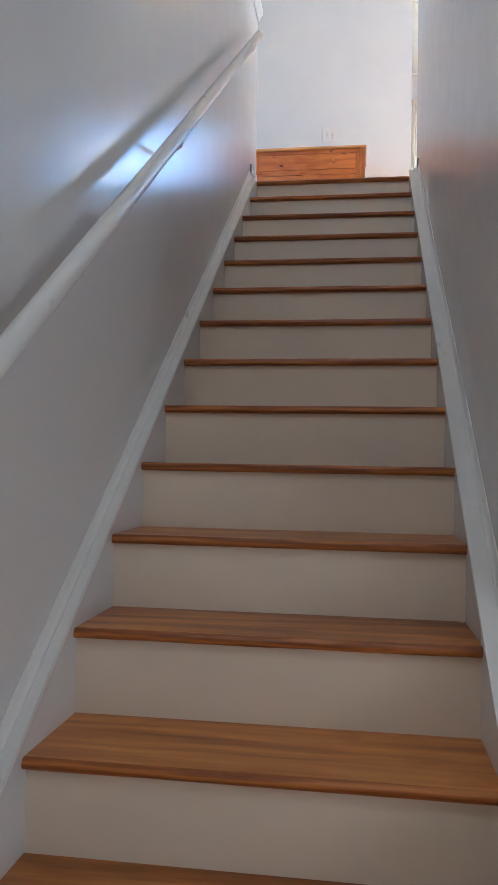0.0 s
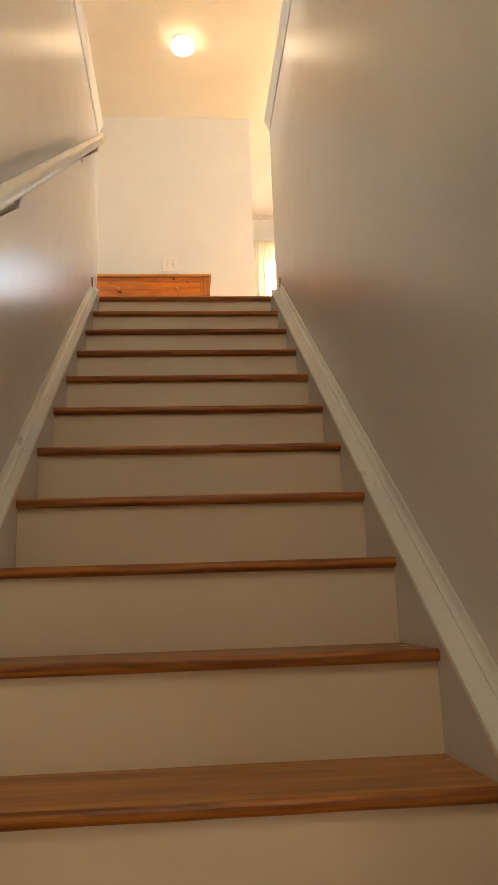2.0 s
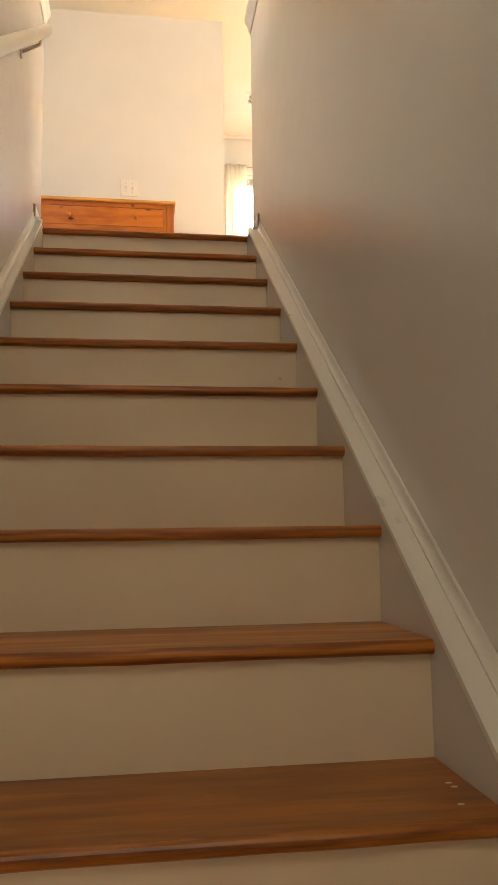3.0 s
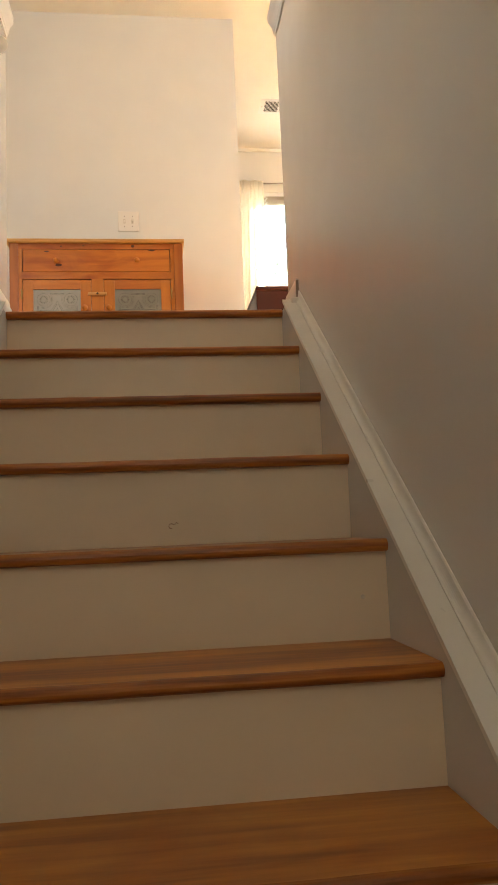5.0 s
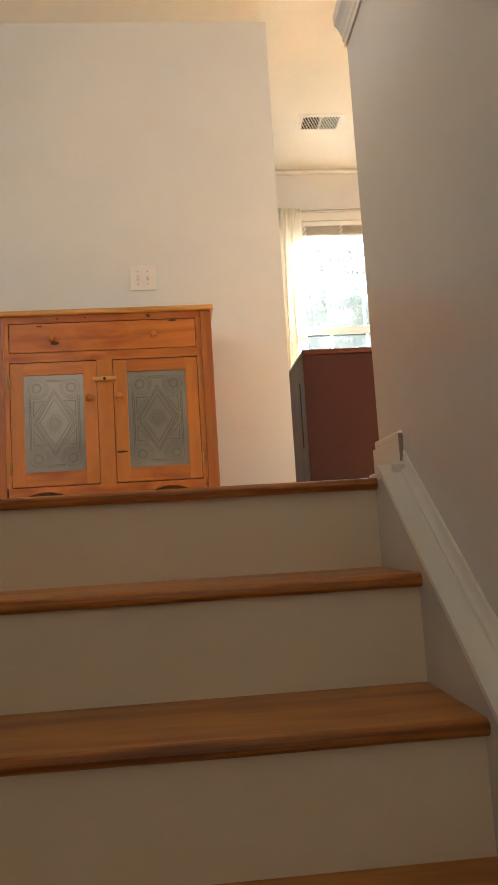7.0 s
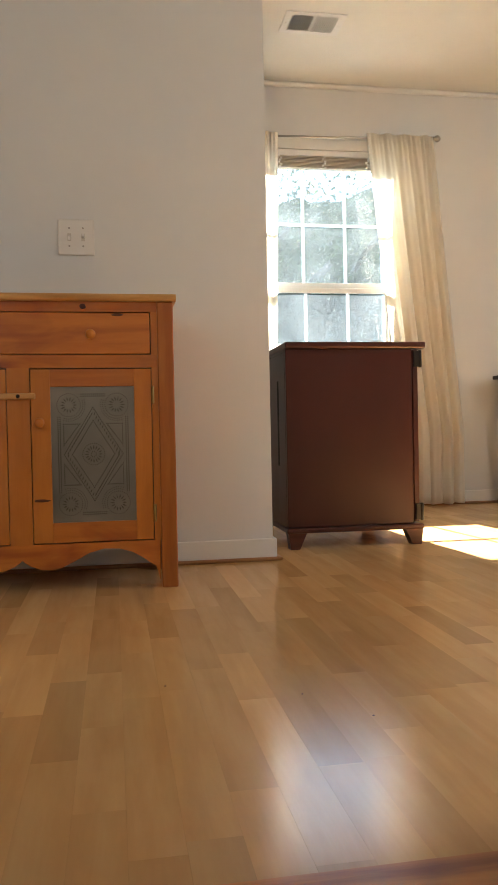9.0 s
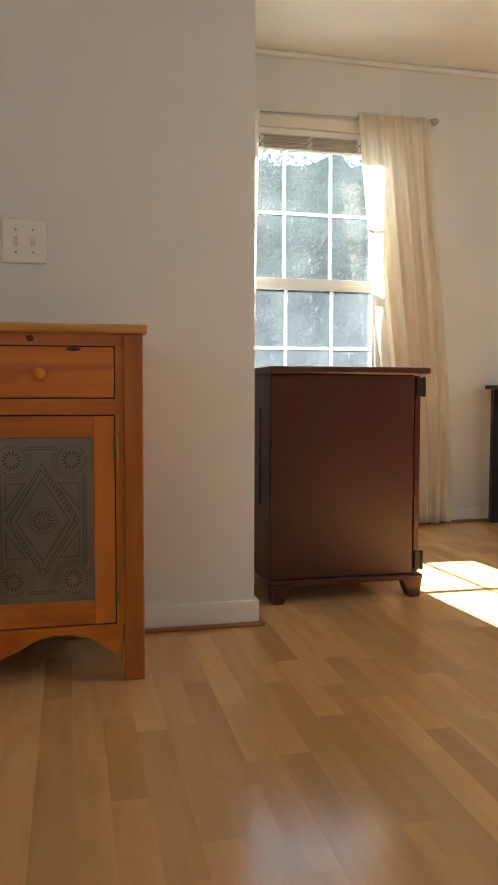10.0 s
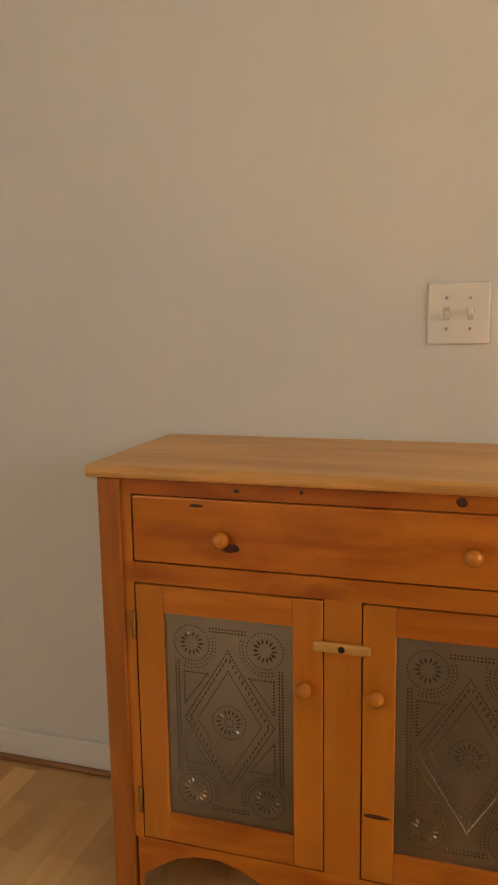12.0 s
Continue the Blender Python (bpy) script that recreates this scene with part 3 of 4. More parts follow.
for k in range(11):
    for x0, tilt in ((1.318, 38), (1.437, -38)):
        xx = x0 + 0.005 + k * 0.0097
        bm = box_bm(xx - 0.0008, 2.932, CEIL - 0.008, xx + 0.0008, 3.076, CEIL - 0.0012)
        bmesh.ops.rotate(bm, verts=bm.verts, cent=(xx, 3.0, CEIL - 0.0045), matrix=Matrix.Rotation(radians(tilt), 3, "Y"))
        part("slat", bm, M_VINYL, vent)
for x in (1.30, 1.562):
    part("screw", lathe_bm([(0.004, 0), (0.003, 0.002)], 10, Matrix.Translation((x, 3.004, CEIL - 0.008))), M_NICKEL, vent, "small screw")

# ---- window ----
win = thing("window_1", (1.655, BACK, WZ0), "white vinyl double-hung sash window with grilles", "window", kind="structure")
FY = BACK + 0.045
bm = bmesh.new()
for b in ((WX0, WZ0, WX0 + 0.035, WZ1), (WX1 - 0.035, WZ0, WX1, WZ1), (WX0 + 0.035, WZ0, WX1 - 0.035, WZ0 + 0.03), (WX0 + 0.035, WZ1 - 0.035, WX1 - 0.035, WZ1)):
    box_bm(b[0], BACK + 0.005, b[1], b[2], BACK + 0.135, b[3], 0.003, 1, bm=bm)
part("window_frame", bm, M_VINYL, win)
part("window_sill", box_bm(WX0 - 0.05, BACK - 0.05, WZ0 - 0.022, WX1 + 0.05, BACK + 0.02, WZ0 - 0.001, 0.005, 2), M_TRIM, win, "white painted sill")
bm = box_bm(WX0 - 0.03, BACK - 0.014, WZ1 - 0.01, WX1 + 0.03, BACK + 0.003, WZ1 + 0.05, 0.004, 2)
part("head_casing", bm, M_TRIM, win, "white head casing")
XS = (1.27, 1.550, 1.804, 2.04)


def sash(name, y, z0, zm, z1, rail_lo, rail_hi):
    s = part(name, box_bm(1.262, y - 0.017, z0 - rail_lo, 2.048, y + 0.017, z0, 0.003, 1), M_VINYL, win, "white sash with six panes")
    part("top_rail", box_bm(1.262, y - 0.017, z1, 2.048, y + 0.017, z1 + rail_hi, 0.003, 1), M_VINYL, s)
    for x0, x1 in ((1.262, 1.282), (2.028, 2.048)):
        part("stile", box_bm(x0, y - 0.0165, z0, x1, y + 0.0165, z1), M_VINYL, s)
    for x in XS[1:3]:
        part("muntin", box_bm(x - 0.008, y - 0.008, z0, x + 0.008, y + 0.008, z1, 0.002, 1), M_GRILLE, s)
    for a, b in ((1.282, XS[1] - 0.008), (XS[1] + 0.008, XS[2] - 0.008), (XS[2] + 0.008, 2.028)):
        part("muntin", box_bm(a, y - 0.007, zm - 0.008, b, y + 0.007, zm + 0.008), M_GRILLE, s)
        for c, d in ((z0, zm - 0.008), (zm + 0.008, z1)):
            g = part("pane", box_bm(a, y - 0.0015, c, b, y + 0.0015, d), M_GLASS, s)
            g.visible_shadow = False


sash("lower_sash", FY, 0.645, 0.948, 1.252, 0.035, 0.03)
sash("upper_sash", FY + 0.036, 1.318, 1.655, 2.0, 0.034, 0.04)
g = part("screen", box_bm(1.27, FY + 0.066, 0.61, 2.04, FY + 0.0675, 1.30), M_SCREEN, win, "fine grey insect screen")
g.visible_shadow = False

# ---- raised blind ----
blind = thing("window_blind", (1.655, BACK + 0.01, 2.03), "raised venetian blind stacked under its headrail", "blind")
part("headrail", box_bm(1.275, BACK - 0.012, 2.028, 2.035, BACK + 0.024, 2.062, 0.003, 1), M_VINYL, blind)
for k in range(9):
    z = 1.958 + k * 0.0077
    w = 0.0015 * math.sin(k * 2.7)
    part("slat", box_bm(1.278 + w, BACK - 0.014 + w, z, 2.032 + w, BACK + 0.024, z + 0.0035), M_BLIND, blind)
for x in (1.40, 1.66, 1.92):
    bm = bmesh.new()
    for k in range(6):
        dx = 0.008 * math.sin(k * 2.1 + x * 9)
        box_bm(x + dx - 0.007, BACK - 0.019, 1.955 + k * 0.012, x + dx + 0.007, BACK - 0.0145, 1.967 + k * 0.012, 0.0015, 1, bm=bm)
    part("ladder_cord", bm, M_VINYL, blind, "bunched white ladder cords")

# ---- curtain rod and curtains ----
RODY, RODZ = BACK - 0.075, 2.135
rod = thing("curtain_rod", (1.75, RODY, RODZ), "thin metal curtain rod with small finials", "curtain rod")
part("bar", tube_bm([(1.03, RODY, RODZ - 0.034), (1.7, RODY, RODZ - 0.02), (2.298, RODY, RODZ)], 0.006, 10), M_NICKEL, rod)
for x, s in ((2.298, 1), (1.03, -1)):
    part("finial", lathe_bm([(0.006, 0), (0.012, 0.004), (0.009, 0.01), (0.019, 0.022), (0.02, 0.03), (0.012, 0.042), (0.0, 0.05)], 14, Matrix.Translation((x, RODY, RODZ if s > 0 else RODZ - 0.034)) @ Matrix.Rotation(radians(90 * s), 4, "Y")), M_NICKEL, rod)
    part("rod_bracket", tube_bm([(x - 0.03 * s, RODY, RODZ - (0.004 if s > 0 else 0.036)), (x - 0.03 * s, BACK, RODZ - (0.008 if s > 0 else 0.04))], 0.006, 8), M_NICKEL, rod)


def curtain(x0t, x1t, x0b, x1b, folds, seed, label):
    bm = bmesh.new()
    rows, cols = 44, 110
    grid = []
    for r in range(rows + 1):
        f = r / rows
        head = RODZ + 0.014 - 0.026 * max(0.0, (2.33 - x0t) / 1.3)
        z = head - f * (head - 0.012)
        line = []
        for c in range(cols + 1):
            u = c / cols
            ease = min(1.0, f * 1.25)
            xa, xb = x0t + (x0b - x0t) * ease, x1t + (x1b - x1t) * ease
            wob = u + 0.025 * math.sin(5 * u + seed + 1.5 * f)
            amp = 0.004 + 0.013 * min(1, f * 2)
            tight = 0.004 * math.sin(2 * math.pi * wob * folds * 3 + seed) * max(0, 1 - f * 7)
            y = RODY - 0.012 * max(0.0, 1 - f * 4) - 0.006 + amp * math.sin(2 * math.pi * wob * folds + seed) + 0.35 * amp * math.sin(2 * math.pi * wob * folds * 2.3 + 2 * seed + f) + tight
            x = xa + (xb - xa) * u + 0.008 * math.cos(2 * math.pi * wob * folds + seed) * f
            line.append(bm.verts.new((x, min(y, BACK - 0.022), z + (0.004 * math.sin(u * 23 + seed) if r in (0, rows) else 0))))
        grid.append(line)
    for a, b in zip(grid, grid[1:]):
        for c in range(cols):
            bm.faces.new((a[c], a[c + 1], b[c + 1], b[c])).smooth = True
    ob = solid("curtain", bm, M_CLOTH, label, "curtain", group="window curtains")
    s = ob.modifiers.new("thickness", "SOLIDIFY")
    s.thickness = 0.0012
    return ob


curtain(1.893, 2.293, 2.09, 2.47, 5.2, 0.6, "cream cotton curtain gathered at the sunny side of the window")
curtain(1.04, 1.375, 1.03, 1.335, 4.6, 2.1, "cream cotton curtain hanging beside the hall wall")

# ---- pine cabinet ----
pine = thing("pine_cabinet", (0.16, 1.84, 0), "orange pine cabinet with punched tin doors and scalloped apron", "cabinet")
PX0, PX1, PF, PB = -0.287, 0.610, 1.655, 2.005
bm = bmesh.new()
tp = [(1.635 + 0.009 - 0.009 * math.cos(a), 0.866 - 0.011 * math.sin(a)) for a in (math.pi * (k / 8 - 0.5) for k in range(9))]
part("top", prism_bm(tp[::-1] + [(2.03, 0.877), (2.03, 0.855)], "x", -0.303, 0.625), M_PINE_TOP, pine, "pale waxed pine top board with rounded edge")
# corner posts, front ones proud of the face
for x0, x1 in ((PX0, -0.243), (0.568, 0.616)):
    part("leg", box_bm(x0, PF - 0.008, 0, x1, PF + 0.037, 0.855, 0.003, 1), M_PINE_POST, pine)
    part("leg", box_bm(x0, PB - 0.04, 0, x1, PB, 0.855, 0.003, 1), M_PINE_POST, pine)
for x in (PX0 + 0.006, PX1 - 0.024):
    part("side_panel", box_bm(x, PF + 0.037, 0.09, x + 0.018, PB - 0.04, 0.855), M_PINE_Z, pine)
part("back_panel", box_bm(-0.243, PB - 0.012, 0.09, 0.568, PB - 0.002, 0.85), M_PINE_Z, pine)
part("bottom_panel", box_bm(-0.243, PF + 0.02, 0.125, 0.568, PB - 0.012, 0.14), M_PINE_X, pine)
part("top_rail", box_bm(-0.243, PF, 0.825, 0.568, PF + 0.02, 0.855), M_PINE_X, pine)
part("middle_rail", box_bm(-0.243, PF, 0.660, 0.568, PF + 0.02, 0.698), M_PINE_X, pine)
for x0, x1 in ((-0.243, -0.224), (0.549, 0.568)):
    part("stile", box_bm(x0, PF, 0.698, x1, PF + 0.02, 0.825), M_PINE_Z, pine)
    part("stile", box_bm(x0, PF, 0.143, x1, PF + 0.02, 0.660), M_PINE_Z, pine)
part("center_stile", box_bm(0.131, PF, 0.143, 0.195, PF + 0.02, 0.660), M_PINE_Z, pine)
# near-black sheets paint the shade seen in the gaps round drawer and doors
part("drawer_gap_shade", box_bm(-0.224, PF + 0.019, 0.698, 0.549, PF + 0.022, 0.825), M_SHADE_CRUMB, pine)
part("door_gap_shade", box_bm(-0.224, PF + 0.0195, 0.143, 0.549, PF + 0.0225, 0.660), M_SHADE_CRUMB, pine)

# scalloped apron: two arches meeting in a cusp
edge = []
half = [(0.0, 0.098), (0.02, 0.082), (0.05, 0.070), (0.08, 0.067), (0.11, 0.072), (0.15, 0.09), (0.19, 0.112), (0.235, 0.124), (0.28, 0.122), (0.32, 0.11), (0.355, 0.088), (0.378, 0.071), (0.386, 0.068), (0.394, 0.05), (0.4, 0.02)]
mid = 0.163
edge = [(mid - dx, z) for dx, z in reversed(half)] + [(mid + dx, z) for dx, z in half[1:]]
bm = bmesh.new()
for (xa, za), (xb, zb) in zip(edge, edge[1:]):
    prism_bm([(xa, za), (xb, zb), (xb, 0.143), (xa, 0.143)], "y", PF + 0.001, PF + 0.019, bm)
bmesh.ops.remove_doubles(bm, verts=bm.verts, dist=1e-5)
part("apron", bm, M_PINE_X, pine, "scalloped pine apron")

drawer = part("drawer", box_bm(-0.2215, PF - 0.001, 0.7005, 0.5465, PF + 0.017, 0.8225, 0.003, 2), M_PINE_X, pine, "knotty pine drawer front")


def knob(x, z, y, parent):
    part("knob", lathe_bm([(0.008, 0), (0.007, 0.006), (0.009, 0.010), (0.0135, 0.014), (0.0150, 0.02), (0.0125, 0.026), (0.007, 0.029), (0.0, 0.030)], 18, Matrix.Translation((x, y, z)) @ Matrix.Rotation(radians(90), 4, "X")), M_PINE_Z, parent, "turned pine knob")


def knot(x, z, w, h, y, parent):
    bm = lathe_bm([(1.0, 0), (0.85, 0.0004), (0.0, 0.0006)], 16)
    bmesh.ops.transform(bm, matrix=Matrix.Translation((x, y, z)) @ Matrix.Rotation(radians(90), 4, "X") @ Matrix.Diagonal((w, h, 1, 1)), verts=bm.verts)
    for v in bm.verts:
        v.co.x += 0.25 * w * noise.noise((v.co.x * 90, v.co.z * 90, x))
    part("knot", bm, M_KNOT, parent, "dark knot in the pine")


for x, z in ((-0.047, 0.755), (0.373, 0.757)):
    knob(x, z, PF - 0.001, drawer)
knot(-0.037, 0.737, 0.018, 0.008, PF - 0.001, drawer)
knot(-0.097, 0.810, 0.013, 0.003, PF - 0.001, drawer)
knot(0.452, 0.8165, 0.017, 0.0045, PF - 0.001, drawer)
for x, z, w in ((0.352, 0.841, 0.009), (-0.022, 0.84, 0.005), (0.092, 0.843, 0.004)):
    knot(x, z, w, 0.008 if w > 0.006 else 0.004, PF, pine)

TZ0, TZ1 = 0.205, 0.605


def punch_mesh(w, h):
    """Rows of small raised punch marks laid out in rings, a diamond and a double border, round the middle of the panel."""
    vs, fs = [], []

    def mark(x, z, ang, ln, wd):
        c, s = math.cos(ang), math.sin(ang)
        k = len(vs)
        for a, b in ((1.2 * ln, 0), (0, 1.3 * wd), (-1.2 * ln, 0), (0, -1.3 * wd)):
            vs.append((x + a * c - b * s, 0.0, z + a * s + b * c))
        vs.append((x, -0.0034, z))
        fs.extend([(k, k + 1, k + 4), (k + 1, k + 2, k + 4), (k + 2, k + 3, k + 4), (k + 3, k, k + 4)])

    def dots(x0, z0, x1, z1, step=0.006):
        n = max(1, round(math.hypot(x1 - x0, z1 - z0) / step))
        for i in range(n + 1):
            mark(x0 + (x1 - x0) * i / n, z0 + (z1 - z0) * i / n, 0.8, 0.0019, 0.0019)

    def slots(x0, z0, x1, z1, step=0.0115):
        n = round(math.hypot(x1 - x0, z1 - z0) / step)
        for i in range(n + 1):
            mark(x0 + (x1 - x0) * i / n, z0 + (z1 - z0) * i / n, 1.2, 0.0052, 0.0015)

    a, b = w / 2 - 0.020, h / 2 - 0.022
    r = 0.034
    for sx in (-1, 1):
        for off in (0.0, 0.006):
            dots(sx * (a - off), -b + 2 * r, sx * (a - off), b - 2 * r)
        for sz in (-1, 1):
            cx, cz = sx * (a - r + 0.002), sz * (b - r + 0.002)
            for k in range(14):
                t = 2 * math.pi * k / 14
                mark(cx + 0.018 * math.cos(t), cz + 0.018 * math.sin(t), t, 0.006, 0.0016)
            for rr, n in ((r, 36), (r + 0.007, 16), (r + 0.013, 16)):
                for k in range(n):
                    t = 2 * math.pi * k / n
                    if n > 20:
                        mark(cx + rr * math.cos(t), cz + rr * math.sin(t), 0.8, 0.0015, 0.0015)
                    else:
                        t = math.atan2(-sz, -sx) + (k / (n - 1) - 0.5) * 2.2
                        mark(cx + rr * math.cos(t), cz + rr * math.sin(t), 0.8, 0.0015, 0.0015)
            # corner triangles
            dots(sx * (a - 0.016), sz * 0.028, sx * (a - 0.016), sz * (b - 0.088))
            dots(sx * (a - 0.016), sz * 0.028, sx * (a - 0.062), sz * (b - 0.088))
            dots(sx * (a - 0.016), sz * (b - 0.088), sx * (a - 0.062), sz * (b - 0.088))
    for off in (0.0, 0.006):
        for sz in (-1, 1):
            dots(-a + 2 * r, sz * (b - off), a - 2 * r, sz * (b - off))
    dw, dh = w / 2 - 0.036, h / 2 - 0.062
    for k, f in ((0, 1.0), (1, 0.72)):
        for sx in (-1, 1):
            for sz in (-1, 1):
                dots(sx * dw * f, 0, 0, sz * dh * f)
    for sx in (-1, 1):
        for sz in (-1, 1):
            slots(sx * dw * 0.86, 0.004 * sz, 0.004 * sx, sz * dh * 0.86)
    for k in range(16):
        t = 2 * math.pi * k / 16
        mark(0.02 * math.cos(t), 0.02 * math.sin(t), t, 0.006, 0.0016)
    for rr, n in ((0.032, 34), (0.008, 9)):
        for k in range(n):
            t = 2 * math.pi * k / n
            mark(rr * math.cos(t), rr * math.sin(t), 0.8, 0.0015, 0.0015)
    me = bpy.data.meshes.new("punch_pattern")
    me.from_pydata(vs, [], fs)
    me.materials.append(M_PUNCH)
    return me


PUNCH = punch_mesh(0.243, 0.40)
for x0, x1, t0, t1, kx, hx in ((-0.2215, 0.1285, -0.168, 0.075, 0.098, -0.226), (0.1975, 0.5465, 0.253, 0.496, 0.222, 0.551)):
    door = part("door", box_bm(x0, PF - 0.001, 0.1465, t0, PF + 0.018, 0.6565, 0.0015, 1), M_PINE_Z, pine, "pine door frame holding a tin panel")
    part("door_stile", box_bm(t1, PF - 0.001, 0.1465, x1, PF + 0.018, 0.6565, 0.0015, 1), M_PINE_Z, door)
    part("door_rail", box_bm(t0, PF - 0.0005, TZ1, t1, PF + 0.018, 0.6565, 0.001, 1), M_PINE_X, door)
    part("door_rail", box_bm(t0, PF - 0.0005, 0.1465, t1, PF + 0.018, TZ0, 0.001, 1), M_PINE_X, door)
    part("tin_panel", box_bm(t0, PF + 0.006, TZ0, t1, PF + 0.008, TZ1), M_TIN, door, "grey punched tin panel with diamond pattern")
    pm = new("punch_pattern", PUNCH)
    pm.location = ((t0 + t1) / 2, PF + 0.0055, (TZ0 + TZ1) / 2)
    tagged(under(pm, door), "rows of punched dots and slots", kind="stuff")
    knob(kx, 0.500, PF - 0.001, door)
    for z in (0.578, 0.225):
        hb = part("hinge", lathe_bm([(0.0035, -0.026), (0.0045, -0.024), (0.0045, 0.024), (0.0035, 0.026)], 10, Matrix.Translation((hx, PF - 0.004, z))), M_BRASS, door, "small brass butt hinge")
    if x0 > 0:
        knot(0.222, 0.272, 0.024, 0.0045, PF - 0.001, door)
latch = part("latch", box_bm(0.113, PF - 0.013, 0.569, 0.212, PF - 0.002, 0.587, 0.004, 2), M_PINE_TOP, pine, "pine turn latch across the doors")
part("screw", lathe_bm([(0.006, 0), (0.005, 0.002), (0.0, 0.0025)], 12, Matrix.Translation((0.163, PF - 0.013, 0.578)) @ Matrix.Rotation(radians(90), 4, "X")), M_IRON, latch)

# ---- dark cabinet ----
dark = thing("dark_cabinet", (1.36, 2.5, 0), "dark mahogany-stained cabinet on short tapered feet", "cabinet")
DX0, DX1, DY0, DY1 = 1.09, 1.618, 2.232, 2.84
part("top", box_bm(DX0 - 0.004, DY0 - 0.018, 0.776, 1.655, DY1 + 0.016, 0.802, 0.007, 3), M_MAHOG_TOP, dark, "glossy top board")
part("side_panel", box_bm(DX0, DY0, 0.085, 1.602, DY0 + 0.02, 0.776, 0.002, 1), M_MAHOG, dark)
part("side_panel", box_bm(DX0, DY1 - 0.02, 0.085, 1.602, DY1, 0.776, 0.002, 1), M_MAHOG, dark)
back = part("back_panel", box_bm(DX0 - 0.001, DY0 + 0.018, 0.085, DX0 + 0.006, DY1 - 0.018, 0.776), M_MAHOG, dark, "thin stapled back panel")
# slot isn't cut: a near-black strip carries the shade inside it
part("cable_slot", box_bm(DX0 - 0.0025, DY0 + 0.13, 0.32, DX0 + 0.001, DY0 + 0.155, 0.66, 0.0015, 1), M_SHADE_CRUMB, back, "tall cable slot drawn as a strip in the colour of its shade")
for k in range(9):
    part("staple", box_bm(DX0 - 0.003, DY0 + 0.05 + k * 0.055, 0.762, DX0 + 0.001, DY0 + 0.058 + k * 0.055, 0.765), M_IRON, back)
door = part("door", box_bm(1.605, DY0 + 0.002, 0.09, 1.627, DY1 - 0.002, 0.772, 0.003, 1), M_MAHOG, dark, "closed cabinet door seen on edge")
for z in (0.735, 0.13):
    part("hinge", box_bm(1.608, DY0 - 0.006, z - 0.032, 1.636, DY0 + 0.003, z + 0.032, 0.003, 2), M_IRON, door, "black iron surface hinge")
    part("hinge_barrel", lathe_bm([(0.005, -0.034), (0.007, -0.03), (0.007, 0.03), (0.005, 0.034)], 10, Matrix.Translation((1.635, DY0 - 0.002, z))), M_IRON, door)
part("base_moulding", box_bm(DX0 - 0.006, DY0 - 0.012, 0.062, 1.640, DY1 + 0.01, 0.082, 0.006, 3), M_MAHOG_TOP, dark)
for x, sx in ((DX0, 1), (1.638, -1)):
    for y in (DY0 - 0.004, DY1 - 0.05):
        bm = prism_bm([(x, 0.062), (x + sx * 0.072, 0.062), (x + sx * 0.044, 0.0), (x + sx * 0.008, 0.0)], "y", y, y + 0.05)
        part("foot", bm, M_MAHOG_TOP, dark, "tapered bracket foot")

# ---- black console table ----
table = thing("console_table", (3.0, 3.5, 0), "narrow black lacquered console table against the wall", "table")
part("tabletop", box_bm(2.665, 3.36, 0.735, 3.5, 3.62, 0.757, 0.005, 2), M_BLACK, table)
part("apron", box_bm(2.72, 3.385, 0.65, 3.45, 3.40, 0.735), M_BLACK, table)
for x in (2.695, 3.43):
    for y in (3.375, 3.57):
        part("leg", box_bm(x, y, 0, x + 0.045, y + 0.035, 0.735, 0.003, 1), M_BLACK, table)

# ---- outdoors ----
bm = bmesh.new()
for v in ((-400, 4.2), (400, 4.2), (400, 800), (-400, 800)):
    bm.verts.new((v[0], v[1], -3.0))
bm.faces.new(bm.verts)
solid("ground", bm, M_GROUND, "grassy ground outside the house", "ground", "structure")


def tree(x, y, h, seed, label):
    rnd = random.Random(seed)
    t = thing("tree", (x, y, -3.0), label, "tree", "trees outside the window")
    pts = [(x + 0.15 * rnd.uniform(-1, 1) * k, y, -3.0 + h * 0.14 * k) for k in range(6)]
    bm = bmesh.new()
    rings = []
    for k, p in enumerate(pts):
        r = 0.26 * (1 - k / 6.5)
        rings.append([bm.verts.new((p[0] + r * math.cos(a), p[1] + r * math.sin(a), p[2])) for a in (2 * math.pi * j / 10 for j in range(10))])
    for a, b in zip(rings, rings[1:]):
        for j in range(10):
            bm.faces.new((a[j], a[(j + 1) % 10], b[(j + 1) % 10], b[j])).smooth = True
    trunk = part("trunk", bm, M_BARK, t)
    ends = []
    for k in range(9):
        base = Vector(pts[2 + k % 4])
        tip = base + Vector((rnd.uniform(-2.4, 2.4), rnd.uniform(-1.6, 1.6), rnd.uniform(0.4, 2.4)))
        part("limb", tube_bm([base, (base + tip) / 2 + Vector((0, 0, 0.2)), tip], 0.05, 6), M_BARK, trunk)
        ends += [tip, (base + tip) / 2]
    vs, fs = [], []
    for _ in range(9000):
        c = rnd.choice(ends)
        p = c + Vector((rnd.gauss(0, 0.75), rnd.gauss(0, 0.6), rnd.gauss(0.2, 0.7)))
        s = rnd.uniform(0.035, 0.075)
        u = Vector((rnd.uniform(-1, 1), rnd.uniform(-1, 1), rnd.uniform(-1, 1))).normalized() * s
        w = u.orthogonal().normalized() * s * 0.6
        k = len(vs)
        vs += [p - u, p + w, p + u, p - w]
        fs.append((k, k + 1, k + 2, k + 3))
    me = bpy.data.meshes.new("crown")
    me.from_pydata([tuple(v) for v in vs], [], fs)
    me.materials.append(M_LEAF)
    tagged(under(new("crown", me), t), "ragged crown of small green leaves", kind="stuff")


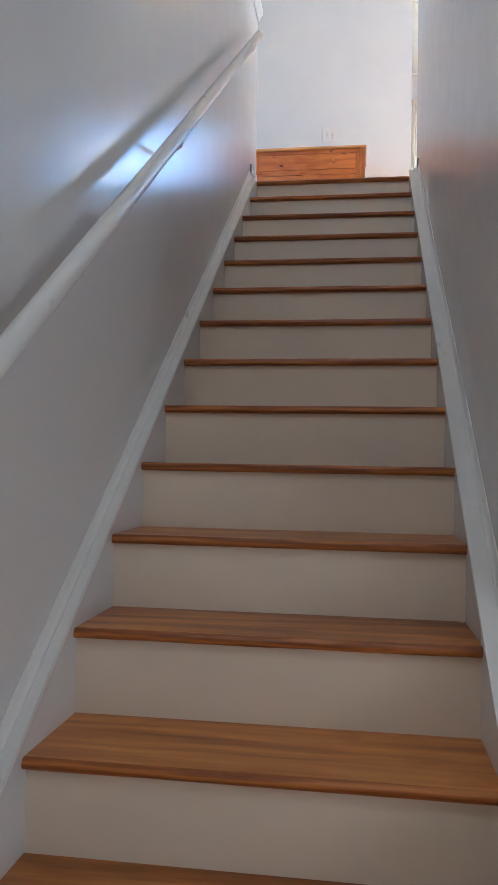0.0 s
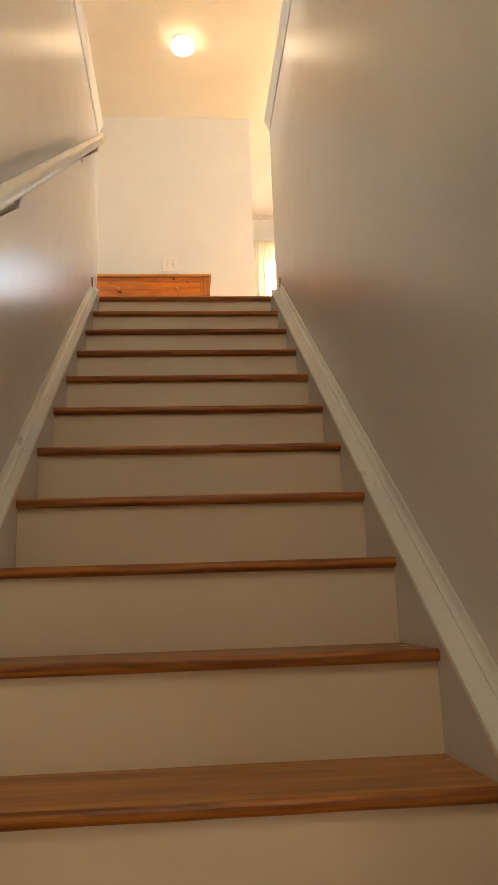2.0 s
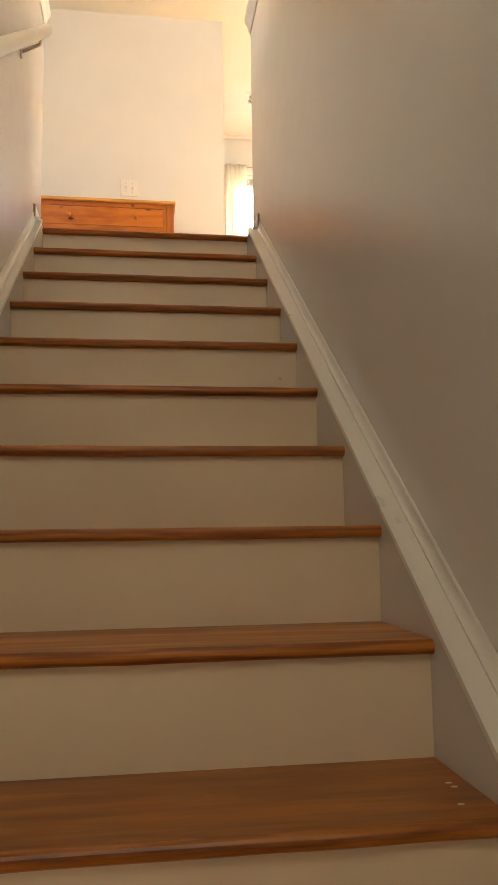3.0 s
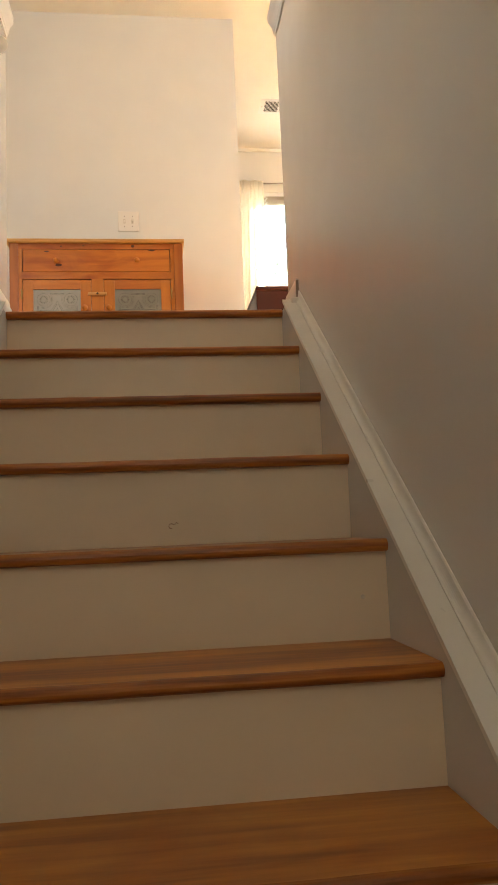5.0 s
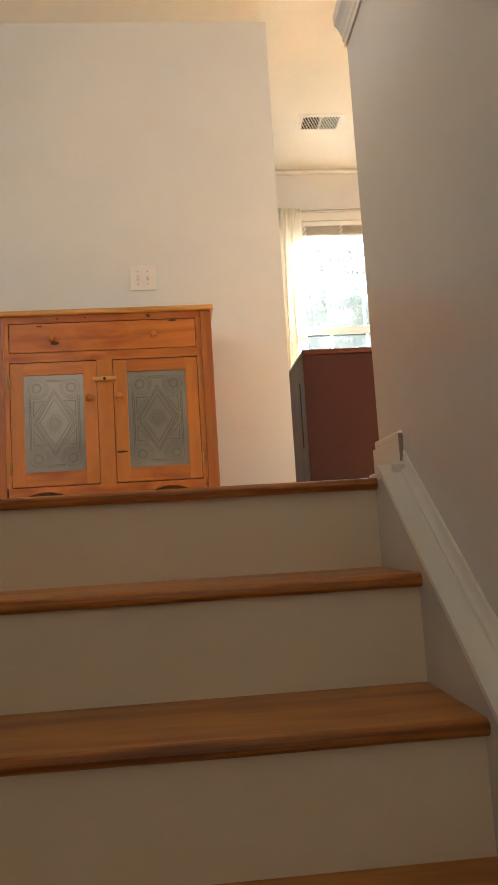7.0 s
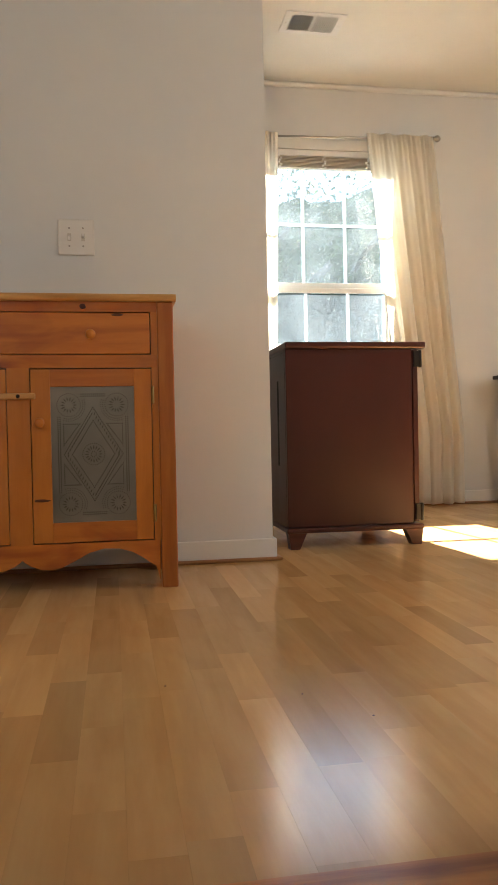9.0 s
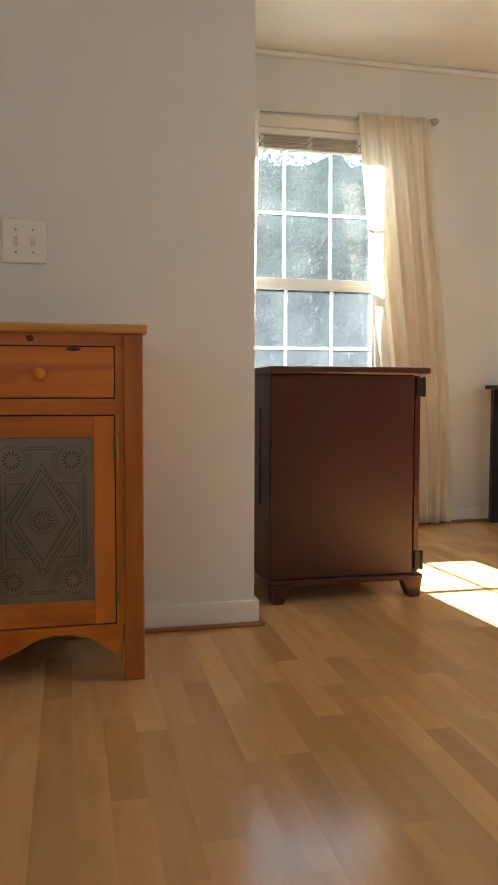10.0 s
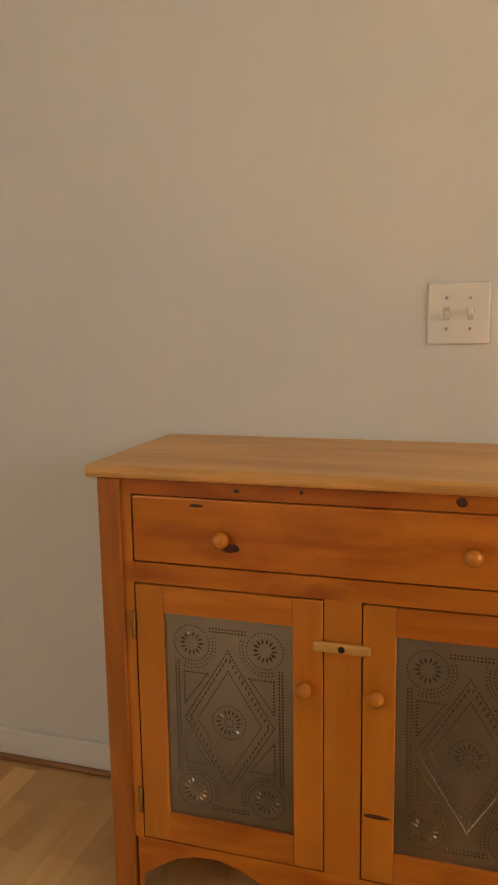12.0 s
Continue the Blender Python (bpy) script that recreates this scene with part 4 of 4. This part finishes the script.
for k, (x, y, h) in enumerate(((1.5, 12.5, 7.0), (4.2, 13.5, 8.0), (7.0, 15.0, 7.5), (3.0, 18.0, 9.5), (6.0, 20.0, 10.0), (9.5, 19.0, 9.0), (0.0, 19.0, 9.0))):
    tree(x, y, h, 40 + k, "leafy green tree standing outside the window")


def woods_mat():
    m, nt, bsdf = base_mat("far_woods")
    co = node(nt, "TexCoord")
    n = node(nt, "TexNoise", Scale=0.9, Detail=8.0, Roughness=0.7)
    nt.links.new(co.outputs["Object"], n.inputs["Vector"])
    c = ramp(nt, n.outputs[0], [(0.35, (0.012, 0.022, 0.008)), (0.55, (0.05, 0.08, 0.025)), (0.7, (0.10, 0.13, 0.05))])
    nt.links.new(c, bsdf.inputs["Base Color"])
    bsdf.inputs["Roughness"].default_value = 0.9
    return m


bm = bmesh.new()
top = []
low = []
for k in range(121):
    x = -60 + k
    top.append(bm.verts.new((x, 58, 18.5 + 2.0 * noise.noise((x * 0.21, 1.7, 0)) + 1.6 * noise.noise((x * 0.9, 4.2, 0)))))
    low.append(bm.verts.new((x, 58, -3.0)))
for k in range(120):
    bm.faces.new((low[k], low[k + 1], top[k + 1], top[k]))
solid("backdrop", bm, woods_mat(), "dark green far woods", "backdrop", "structure")

# ---- floor strips: narrow maple staves laid along the hall ----
SW = 0.066
rnd = random.Random(5)
floor = thing("floor", (0.43, 1.8, 0), "glossy maple laminate strip floor with uneven tones", "floor", kind="structure")
LENS = (0.28, 0.36, 0.44, 0.52)
STAVES = {}
for ln in LENS:
    STAVES[ln] = mesh_of("strip", box_bm(0.00006, 0.00006, -0.008, SW - 0.00006, ln - 0.00006, 0.0), M_FLOOR)
far_v, far_f = [], []
near = []
FX0, FX1 = -2.4, 4.2
col = 0
x = FX0
while x < FX1 - 0.01:
    y = -0.5 + rnd.uniform(-0.4, 0.0)
    in_well = LW - 0.15 < x + SW / 2 < RW + 0.15
    while y < BACK:
        ln = rnd.choice(LENS)
        y0, y1 = y, y + ln
        start = 0.10 if in_well else -0.5
        y += ln
        if y1 < start + 0.02:
            continue
        inside = y0 >= start and y1 <= BACK and x + SW <= FX1
        if inside and -0.35 < x < 1.75 and y0 < 2.35 and len(near) < 300:
            near.append((x, y0, ln))
            continue
        y0, y1 = max(y0, start), min(y1, BACK)
        k = len(far_v)
        a, b = x + 0.00006, min(x + SW, FX1) - 0.00006
        far_v += [(a, y0, -0.008), (b, y0, -0.008), (b, y1 - 0.0001, -0.008), (a, y1 - 0.0001, -0.008), (a, y0, 0), (b, y0, 0), (b, y1 - 0.0001, 0), (a, y1 - 0.0001, 0)]
        far_f += [tuple(k + i for i in f) for f in ((4, 5, 6, 7), (0, 1, 5, 4), (1, 2, 6, 5), (2, 3, 7, 6), (3, 0, 4, 7))]
    x += SW
for x, y, ln in near:
    ob = new("strip", STAVES[ln])
    ob.location = (x, y, 0)
    under(ob, floor)
me = bpy.data.meshes.new("strip_rest")
me.from_pydata(far_v, [], far_f)
me.materials.append(M_FLOOR)
tagged(under(new("strip_rest", me), floor), kind="stuff")

# crumbs on the floor
for x, y in ((0.751, 0.647), (0.839, 0.522), (0.516, 0.746)):
    solid("crumb", lathe_bm([(0.0019, 0), (0.0015, 0.001), (0.0, 0.0013)], 7, Matrix.Translation((x, y, 0.0))), M_SHADE_CRUMB, "tiny dark crumb lying on the laminate floor", "crumb", group="crumbs on the floor")
